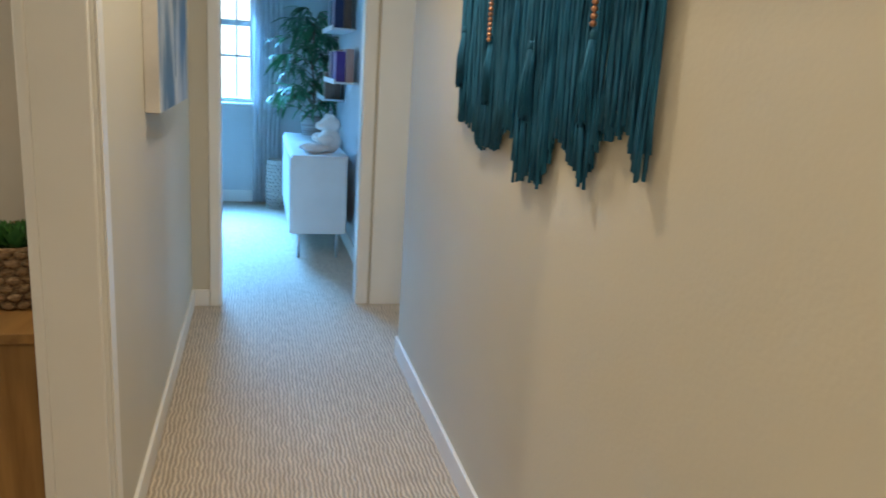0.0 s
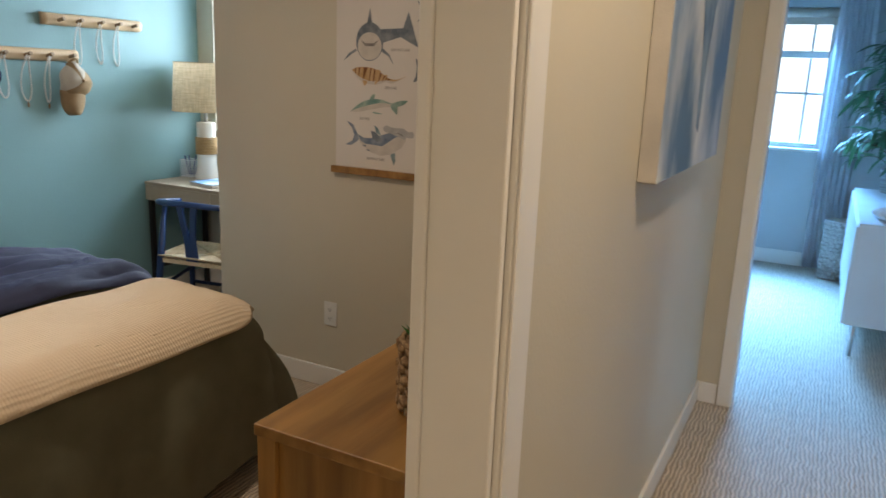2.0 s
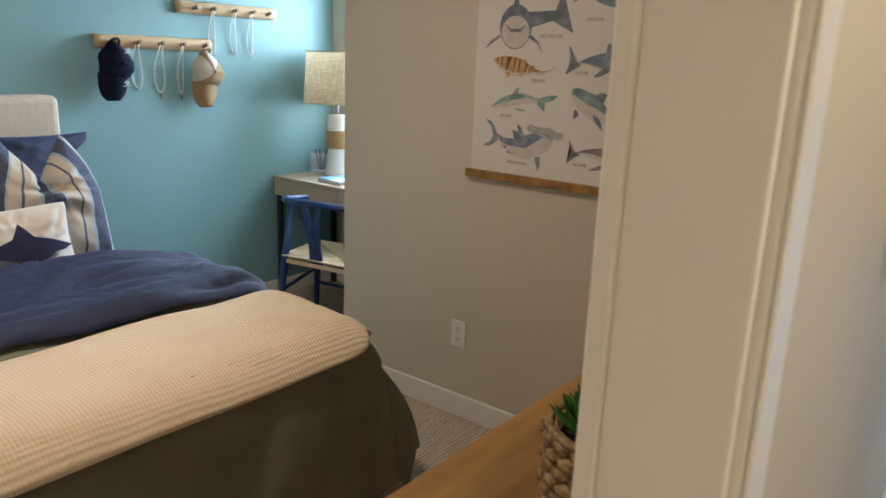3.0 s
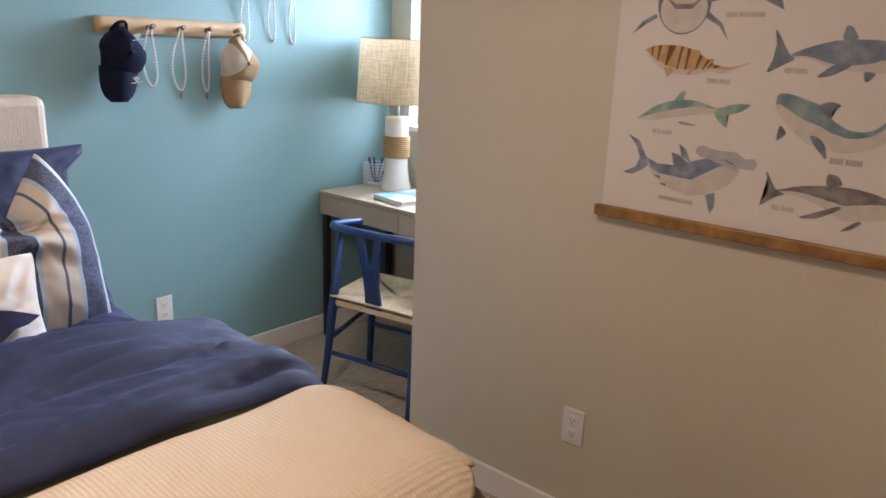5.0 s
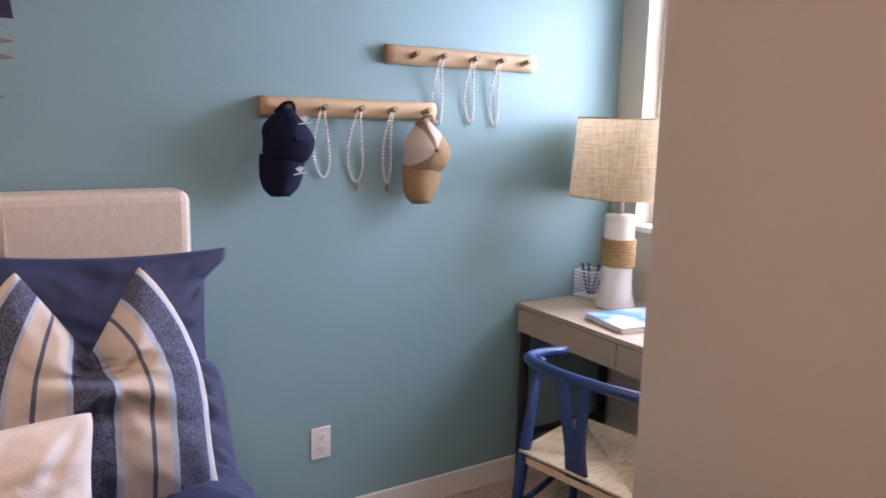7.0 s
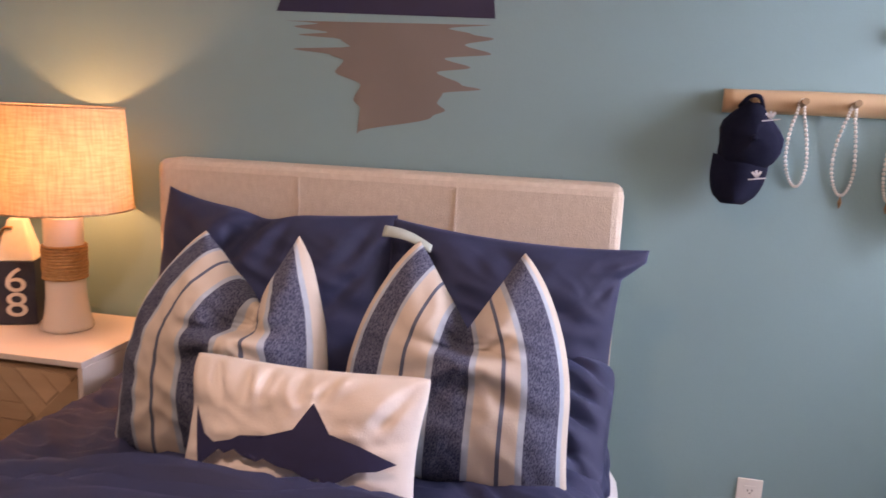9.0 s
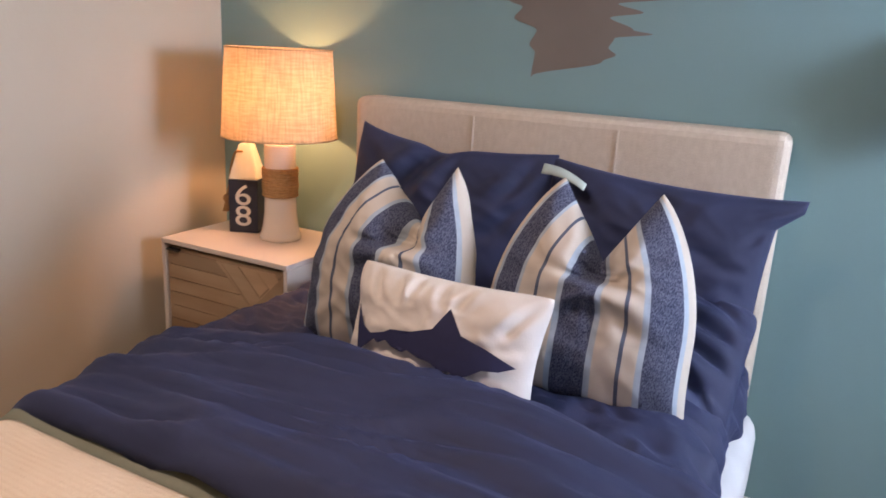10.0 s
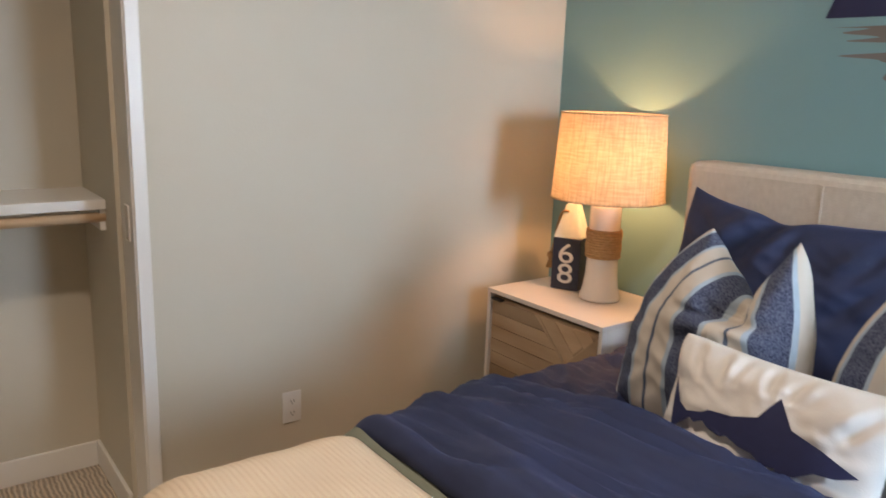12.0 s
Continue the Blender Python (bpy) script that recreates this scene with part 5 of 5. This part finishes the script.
painted_shark([(0.063, 0.123), (0.119, 0.141), (0.188, 0.15), (0.241, 0.149), (0.29, 0.138), (0.33, 0.115)], [(0.07, 0.118), (0.109, 0.116), (0.169, 0.099), (0.214, 0.077), (0.265, 0.086), (0.31, 0.095), (0.33, 0.112)],
              ("dark", "dark"), [[(0.063, 0.123), (0.033, 0.173), (0.049, 0.119), (0.026, 0.075), (0.066, 0.108), (0.087, 0.117)], [(0.168, 0.146), (0.166, 0.177), (0.191, 0.174), (0.204, 0.153)], [(0.202, 0.109), (0.157, 0.086), (0.115, 0.066), (0.159, 0.07), (0.209, 0.102)], [(0.246, 0.083), (0.208, 0.05), (0.231, 0.057), (0.254, 0.077)]], 0.6)
HAMMER = [("blue", 0.0002, [(-0.268, 0.16), (-0.292, 0.20), (-0.326, 0.214), (-0.299, 0.186), (-0.286, 0.156), (-0.295, 0.132), (-0.33, 0.112), (-0.304, 0.11), (-0.275, 0.126), (-0.26, 0.14)]),
          ("blue", 0.0, [(-0.268, 0.16), (-0.236, 0.147), (-0.192, 0.148), (-0.148, 0.163), (-0.109, 0.176), (-0.056, 0.178), (-0.019, 0.166), (-0.045, 0.143), (-0.142, 0.117), (-0.198, 0.112), (-0.249, 0.126)])]
for ink_, lift_, poly_ in HAMMER:
    part("print", flat_shape(poly_, hh, lift_), INK[ink_], PO)
BELLY = [(-0.265, 0.14), (-0.229, 0.122), (-0.142, 0.117), (-0.079, 0.158), (-0.036, 0.171), (-0.024, 0.152), (-0.047, 0.117), (-0.103, 0.085), (-0.15, 0.076), (-0.202, 0.088), (-0.243, 0.113)]
HEAD = [(-0.109, 0.175), (-0.128, 0.178), (-0.139, 0.189), (-0.136, 0.201), (-0.121, 0.207), (-0.102, 0.20), (-0.079, 0.198), (-0.04, 0.199), (-0.016, 0.185), (0.005, 0.188), (0.013, 0.177), (0.009, 0.162), (-0.012, 0.16), (-0.025, 0.162), (-0.033, 0.151), (-0.074, 0.166)]
part("print", flat_shape(BELLY, hh, 0.0003), INK["pale"], PO)
part("print", flat_shape(HEAD, hh, 0.0005), wash("grey_wash", (0.36, 0.36, 0.37), (0.47, 0.46, 0.46)), PO)
for ink_, poly_ in (("slate", [(-0.192, 0.148), (-0.201, 0.179), (-0.181, 0.176), (-0.158, 0.161), (-0.144, 0.145), (-0.165, 0.133)]), ("teal", [(-0.174, 0.172), (-0.184, 0.204), (-0.165, 0.192), (-0.146, 0.159)]),
                    ("teal", [(-0.101, 0.085), (-0.084, 0.04), (-0.075, 0.06), (-0.078, 0.095)]), ("dark", [(-0.085, 0.174), (-0.066, 0.179), (-0.046, 0.173), (-0.035, 0.163), (-0.047, 0.169), (-0.066, 0.176)]),
                    ("slate", [(-0.245, 0.116), (-0.225, 0.117), (-0.225, 0.108)]), ("slate", [(-0.227, 0.097), (-0.208, 0.099), (-0.206, 0.09)])):
    part("print", flat_shape(poly_, hh, 0.0008), INK[ink_], PO)
# great white, seen head on, with its tail behind
gw = lambda u, v, lift: (-0.214 + u, -0.0062 - lift, 0.545 + v)
oval = lambda rx, rz, n=28: [(rx * math.cos(2 * math.pi * k / n), rz * math.sin(2 * math.pi * k / n)) for k in range(n)]
part("print", flat_shape([(0.03, 0.05), (0.16, 0.055), (0.185, 0.12), (0.21, 0.05), (0.235, -0.02), (0.15, 0.02), (0.04, -0.01)], gw, 0.0002), INK["slate"], PO)
part("print", flat_shape(oval(0.068, 0.078), gw, 0.0004), INK["slate"], PO)
part("print", flat_shape([(u * 0.9, v * 0.72 - 0.018) for u, v in oval(0.066, 0.078)], gw, 0.0008), INK["pale"], PO)
part("print", flat_shape([(-0.015, 0.07), (0.0, 0.135), (0.012, 0.07)], gw, 0.0006), INK["slate"], PO)
part("print", flat_shape([(-0.285, 0.516), (-0.319, 0.497), (-0.345, 0.466), (-0.305, 0.493), (-0.278, 0.507)], hh, 0.0002), INK["slate"], PO)
part("print", flat_shape([(-0.15, 0.521), (-0.115, 0.495), (-0.095, 0.454), (-0.121, 0.488), (-0.154, 0.506)], hh, 0.0002), INK["slate"], PO)
part("print", flat_shape([(-0.045, 0.008), (-0.02, -0.006), (0.02, -0.006), (0.045, 0.008), (0.022, -0.018), (-0.022, -0.018)], gw, 0.001), INK["dark"], PO)
# whale shark from above
ws = lambda u, v, lift: (0.20 + u, -0.0062 - lift, 0.655 + v)
part("print", flat_shape(oval(0.12, 0.05), ws, 0.0), INK["teal"], PO)
part("print", flat_shape([(0.0, 0.0), (0.09, -0.075), (0.12, -0.02), (0.07, 0.02)], ws, 0.0004), INK["teal"], PO)
part("print", flat_shape([(-0.10, 0.0), (-0.19, 0.05), (-0.16, 0.0), (-0.19, -0.03)], ws, 0.0004), INK["slate"], PO)
CAPTION = material("grey_caption_ink", (0.36, 0.33, 0.32), 0.8)
for text, u, v in (("GREAT WHITE SHARK", -0.064, 0.514), ("ZEBRA SHARK", -0.106, 0.361), ("BLUE SHARK", -0.233, 0.228), ("HAMMERHEAD SHARK", -0.176, 0.060), ("BULL SHARK", 0.085, 0.082), ("REEF SHARK", 0.066, 0.394), ("WHALE SHARK", 0.10, 0.570)):
    lettering(text, 0.0165, pose(u, -0.0066, v, 90, 0, 0), CAPTION, PO, "caption", 0.0002, 0.56)
for k in range(11):
    part("caption", box(0.167 + 0.0057 * k + (0.004 if k > 4 else 0), -0.0068, 0.199, 0.1705 + 0.0057 * k + (0.004 if k > 4 else 0), -0.0062, 0.212), CAPTION, PO)

# ---------- canvas and macrame in the hall ----------
CV = thing("canvas_painting", "abstract blue and white canvas with deep edges", "painting", FX + 0.001, 5.62, 1.232)
part("stretcher_edge", box(0.0, -0.495, 0.0, 0.047, 0.495, 0.98, 0.003), material("primed_canvas_edge", (0.60, 0.56, 0.50), 0.8, (0.30, 0.28, 0.26), 3, bump=0.4), CV)
PT = material("abstract_blue_paint", (0.74, 0.76, 0.78), 0.6, (0.10, 0.20, 0.36), 2.6, (1, 1, 0.55), 1.0, bump=0.5, bump_scale=60, detail=7)
bm = bmesh.new()
add_box(bm, 0.0472, -0.494, 0.001, 0.0488, 0.494, 0.979)
part("painted_face", bm, PT, CV, "blurred blue, grey and white paint")
NAVYSMEAR = material("deep_blue_smear", (0.06, 0.14, 0.28), 0.6, (0.30, 0.42, 0.55), 9, (1, 1, 0.4), 0.9, bump=0.4, bump_scale=80)
vee = [(-0.30, 0.98)] + [(-0.30 + 0.26 * t, 0.97 - 0.62 * t ** 0.8 + 0.02 * math.sin(t * 23)) for t in [k / 14 for k in range(1, 15)]] + [(-0.02, 0.12), (0.03, 0.10), (0.05, 0.30)] + [(0.08 + 0.27 * t, 0.42 + 0.55 * t ** 1.2 + 0.02 * math.sin(t * 19)) for t in [k / 12 for k in range(1, 13)]] + [(0.20, 0.975)] + [(0.20 - 0.20 * t, 0.97 - 0.40 * t) for t in (0.3, 0.6, 0.9)] + [(-0.02, 0.60), (-0.10, 0.72), (-0.18, 0.975)]
part("brush_stroke", flat_shape(vee, lambda u, v, h: (0.0492 + h, u, v), 0.0), NAVYSMEAR, CV, "dark blue forked brush stroke")

YARN = material("teal_cotton_cord", (0.015, 0.135, 0.26), 0.9, (0.009, 0.085, 0.17), 40, (1, 1, 0.3), 0.8, bump=0.6, bump_scale=250, per_object=0.15)
MC = thing("macrame_hanging", "teal cotton macrame hanging with knotted fringe and beads", "wall hanging", -0.125, 4.33, 1.20)
hem = [(-0.655, 0.05), (-0.64, 0.047), (-0.57, 0.115), (-0.53, 0.11), (-0.46, 0.10), (-0.40, 0.02), (-0.38, 0.03), (-0.26, 0.085), (-0.215, 0.08), (-0.15, -0.015), (-0.08, 0.0), (0.02, -0.02), (0.06, 0.06), (0.14, 0.075), (0.20, 0.03), (0.33, 0.02), (0.39, 0.015), (0.45, 0.05), (0.56, 0.07), (0.64, 0.065), (0.655, 0.07)]


def hem_at(y):
    for (a, za), (b, zb) in zip(hem, hem[1:]):
        if a <= y <= b:
            return 0.04 + 1.35 * (za + (zb - za) * (y - a) / (b - a + 1e-9) - 0.04)
    return 0.07


part("hanging_rod", tube([(-0.022, -0.74, 0.86), (-0.022, 0.74, 0.86)], 0.011, 10), PINE, MC, "wooden rod", True)
for g_ in range(13):
    bm = bmesh.new()
    for k in range(17):
        y = -0.65 + 1.30 * (g_ * 17 + k + 0.5) / (13 * 17)
        for layer in range(2):
            zb = hem_at(y) + random.uniform(-0.012, 0.018) + (0.06 * random.random() if layer == 0 else 0)
            x0 = -0.010 - 0.010 * layer - 0.006 * random.random()
            pts = []
            ph = random.uniform(0, 6)
            for q in range(9):
                t = q / 8
                pts.append((x0 - 0.006 * math.sin(t * 5 + ph) - 0.010 * t * (1 - t), y + 0.005 * math.sin(t * 6 + ph * 1.3) + random.uniform(-0.0012, 0.0012), 0.85 + (zb - 0.85) * t))
            tube(pts, lambda t: 0.0034 if t < 0.97 else 0.0046, 5, bm)
    part("fringe", bm, YARN, MC, "", True)
for y, z0 in ((-0.41, 0.315), (0.29, 0.32), (-0.05, 0.30), (0.60, 0.36)):
    bm = bmesh.new()
    for k in range(26):
        a, r = k * 2.4, 0.0030 * math.sqrt(k)
        tube([(-0.036 + 0.4 * r * math.cos(a), y + 0.5 * r * math.sin(a), z0), (-0.042 + r * math.cos(a) * 0.8, y + r * 1.3 * math.sin(a), z0 - 0.08), (-0.038 + r * math.cos(a), y + 1.6 * r * math.sin(a), z0 - 0.17 + 0.01 * math.sin(k))], 0.0028, 5, bm)
    part("tassel", bm, YARN, MC, "", True)
    part("tassel_knot", lathe([(0.005, 0.0), (0.009, 0.006), (0.009, 0.018), (0.005, 0.026)], 12), YARN, MC, "", True).location = (-0.036, y, z0 - 0.006)
COPPER = material("copper_beads", (0.55, 0.28, 0.16), 0.3, None, 20, metal=0.7)
for y, z0, n_ in ((-0.42, 0.345, 16), (0.287, 0.33, 16)):
    for k in range(n_):
        bm = bmesh.new()
        bmesh.ops.create_icosphere(bm, subdivisions=2, radius=0.0072)
        part("bead", bm, COPPER, MC, "round copper bead", True).location = (-0.045, y, z0 + 0.0142 * k)

# ---------- the far room ----------
LAC = material("white_cabinet_lacquer", (0.74, 0.75, 0.76), 0.35, None, 3)
C = thing("media_cabinet", "long low white cabinet on slim metal legs", "cabinet", -0.583, 7.87, 0)
part("carcass", box(0.006, 0.004, 0.19, 0.40, 1.72, 0.757, 0.002), LAC, C)
part("top", box(0.0, 0.0, 0.7575, 0.405, 1.73, 0.772, 0.002), LAC, C)
for k in range(4):
    part("door", box(-0.012, 0.008 + k * 0.429, 0.195, 0.0055, 0.430 + k * 0.429, 0.752, 0.002), LAC, C)
CHROME = material("pale_metal", (0.6, 0.6, 0.6), 0.3, None, 10, metal=0.9)
for lx in (0.06, 0.34):
    for ly in (0.05, 0.86, 1.66):
        part("leg", tube([(lx, ly, 0.0), (lx, ly, 0.1895)], 0.012, 10), CHROME, C, "", True)

PLUSH = material("white_plush", (0.80, 0.78, 0.75), 1.0, (0.72, 0.69, 0.65), 60, bump=1.0, bump_scale=200)
bm = bmesh.new()
for x, y, z, rx, ry, rz in ((0.02, 0, 0.11, 0.095, 0.10, 0.115), (0.02, 0, 0.26, 0.085, 0.085, 0.08), (-0.055, 0, 0.25, 0.045, 0.045, 0.04), (0.02, -0.065, 0.33, 0.03, 0.03, 0.03), (0.02, 0.065, 0.33, 0.03, 0.03, 0.03),
                            (-0.11, -0.06, 0.042, 0.11, 0.045, 0.042), (-0.11, 0.06, 0.042, 0.11, 0.045, 0.042), (-0.04, -0.10, 0.13, 0.07, 0.038, 0.045), (-0.04, 0.10, 0.13, 0.07, 0.038, 0.045)):
    bmesh.ops.create_uvsphere(bm, u_segments=20, v_segments=12, radius=1, matrix=Matrix.Translation((x, y, z)) @ Matrix.Diagonal((rx, ry, rz, 1)))
bear = tagged(obj("plush_bear", bm, PLUSH, None, "", True), "white plush bear sitting on the cabinet", "soft toy")
blend = bear.modifiers.new("sewn_together", "REMESH")
blend.mode, blend.voxel_size, blend.use_smooth_shade = "VOXEL", 0.011, True
bear.matrix_world = pose(-0.315, 8.12, 0.773, 0, 0, 10) @ Matrix.Diagonal((0.92, 0.85, 0.80, 1))

STRIPED = material("striped_grey_pot", (0.50, 0.50, 0.48), 0.7, (0.24, 0.24, 0.24), 30, (0.05, 0.05, 3), 1.2)
PP = thing("plant_pot", "ribbed grey and white pot on the cabinet", "pot", -0.335, 9.45, 0.773)
part("body", lathe([(0.085, 0.0)] + [(0.088 + 0.02 * k / 14 + 0.003 * (k % 2), 0.012 * k) for k in range(1, 15)] + [(0.098, 0.172), (0.09, 0.172), (0.085, 0.14)], 40), STRIPED, PP, "", True)
part("soil", lathe([(0.088, 0.141), (0.02, 0.145)], 20), SOIL, PP)
FICUS = material("blue_green_leaf", (0.085, 0.26, 0.12), 0.45, (0.04, 0.15, 0.075), 12, per_object=0.35)
BARK = material("thin_bark", (0.16, 0.11, 0.07), 0.9, None, 30, bump=0.5)
TR = thing("potted_tree", "leafy green indoor tree in the ribbed pot", "plant", -0.335, 9.45, 0.915)
rng = random.Random(5)
one = leaf_mesh(0.20, 0.036, 0.45)
part("trunk", tube(smooth_path([(0, 0, -0.01), (0.015, 0.01, 0.25), (-0.01, 0.0, 0.5), (0.0, 0.01, 0.85)], 6), lambda t: 0.012 - 0.008 * t, 8), BARK, TR, "", True)
for k in range(44):
    a, h0 = k * 2.4, -0.02 + 0.90 * k / 44
    reach = (0.42 - 0.28 * (k / 44) ** 1.5) * rng.uniform(0.75, 1.15)
    p0 = Vector((0, 0, h0))
    p2 = Vector((reach * math.cos(a) * 0.95 - 0.02, reach * math.sin(a) * 0.75, h0 + rng.uniform(0.02, 0.20)))
    p1 = (p0 + p2) / 2 + Vector((0, 0, 0.06))
    if p2.x > 0.17:
        p2.x = 0.17
    path_ = smooth_path([p0, p1, p2], 5)
    part("branch", tube(path_, lambda t: 0.004 - 0.0025 * t, 5), BARK, TR)
    bm = bmesh.new()
    for q in range(12):
        t = 0.35 + 0.65 * q / 11
        p = path_[min(len(path_) - 1, int(t * (len(path_) - 1)))]
        yaw = math.degrees(a) + (1 if q % 2 else -1) * rng.uniform(25, 75)
        merge(bm, one, Matrix.Translation(p) @ pose(0, 0, 0, rng.uniform(-30, 30), rng.uniform(-30, 40), yaw) @ Matrix.Diagonal((rng.uniform(0.6, 1.0),) * 3 + (1,)))
    part("leaves", bm, FICUS, TR, "", True)

weave_basket("floor_basket", -0.64, 9.86, 0.0, 0.10, 0.47, "tall pale woven floor basket beside the curtain", 14, 14, 0.010, material("bleached_rush", (0.60, 0.58, 0.54), 0.9, (0.42, 0.40, 0.37), 70, (1, 1, 2), 0.9, bump=0.6, bump_scale=200))

SHEER = shade_material("sheer_white_curtain", (0.86, 0.88, 0.90), (0.80, 0.83, 0.86), 0.6)
bm = bmesh.new()
rows = []
for j in range(25):
    z = 0.02 + 2.33 * j / 24
    rows.append([bm.verts.new((-0.87 + 0.27 * i / 60 * (1 - 0.06 * math.sin(3 * z)), 10.075 + 0.022 * math.sin(i * 0.63 + 0.5 * math.sin(2 * z)) + 0.005 * math.sin(i * 0.27 + z), z)) for i in range(61)])
for a, b in zip(rows, rows[1:]):
    for i in range(60):
        bm.faces.new((a[i], a[i + 1], b[i + 1], b[i]))
cu = tagged(obj("curtain", bm, SHEER, None, "", True), "long sheer white curtain gathered beside the window", "curtain")
md = cu.modifiers.new("thickness", "SOLIDIFY")
md.thickness = 0.002
cr_ = thing("curtain_rod", "slim white curtain rod over the window", "curtain rod", -1.4, 10.075, 2.36)
part("rod", tube([(-0.75, 0, 0), (0.85, 0, 0)], 0.011, 10), VINYL, cr_, "", True)
part("bracket", box(0.80, 0.0, -0.012, 0.82, 0.0745, 0.012), VINYL, cr_)
RB = thing("roller_blind", "pale rolled blind at the window's head", "blind", -1.405, 10.19, 2.02)
part("roll", tube([(-0.53, 0, 0.06), (0.53, 0, 0.06)], 0.035, 16), LINEN, RB, "", True)
part("flap", box(-0.53, 0.034, -0.03, 0.53, 0.038, 0.06), LINEN, RB)

BOOKC = [material("book_navy", (0.02, 0.035, 0.12), 0.5), material("book_brown", (0.16, 0.10, 0.07), 0.5), material("book_violet", (0.05, 0.03, 0.25), 0.5), material("book_rose", (0.40, 0.26, 0.24), 0.5), material("book_teal", (0.03, 0.14, 0.20), 0.5)]
for y0, y1, z, books in ((8.15, 9.05, 1.675, ((8.18, 0.24, 0, 1), (8.55, 0.22, 4, 3))), (7.92, 8.80, 1.29, ((7.96, 0.24, 2, 3), (8.35, 0.22, 0, 1))), (8.75, 9.45, 1.125, ((8.80, 0.22, 1, 1),)), (8.40, 9.20, 1.96, ((8.45, 0.18, 1, 1),))):
    t = thing("wall_ledge", "white ledge fixed to the wall, holding picture books", "shelf", -0.12, y0, z, 0, "book ledges")
    part("board", box(-0.165, 0, 0, -0.002, y1 - y0, 0.014, 0.002), LAC, t)
    part("lip", box(-0.178, 0, -0.004, -0.1655, y1 - y0, 0.032, 0.002), LAC, t)
    for by, bw, ci, cj in books:
        for x0_, x1_, hh, cc in ((-0.158, -0.092, 0.215, ci), (-0.088, -0.03, 0.235, cj)):
            b_ = thing("book", "picture book with a dark cover standing on a ledge", "book", -0.12, by, z + 0.0145, 0, "books on the ledges")
            part("cover", box(x0_, 0, 0, x1_, bw, hh, 0.002), BOOKC[cc], b_)
            part("pages", box(x0_ + 0.005, 0.004, hh + 0.0002, x1_ - 0.005, bw - 0.004, hh + 0.0012), PAPER, b_)

hem_ = bmesh.new()
rows = []
for k in range(13):
    t = k / 12
    rows.append([hem_.verts.new((-4.235 + 0.03 * t - 0.012 * q, 4.56 + 0.14 * t, 1.112 - 0.022 * t * t - 0.012 * t + 0.006 * math.sin(3 * t) + (0.013 - 0.006 * t) * q)) for q in (-1, 0, 1)])
for a, b in zip(rows, rows[1:]):
    for q in range(2):
        hem_.faces.new((a[q], b[q], b[q + 1], a[q + 1]))
ph = part("hem", hem_, material("pale_aqua_cotton", (0.50, 0.62, 0.60), 0.85, None, 20), None, "pale aqua turned-back hem", True)
md = ph.modifiers.new("thickness", "SOLIDIFY")
md.thickness = 0.003
ph.parent, ph.matrix_parent_inverse = sham_b, sham_b.matrix_world.inverted()
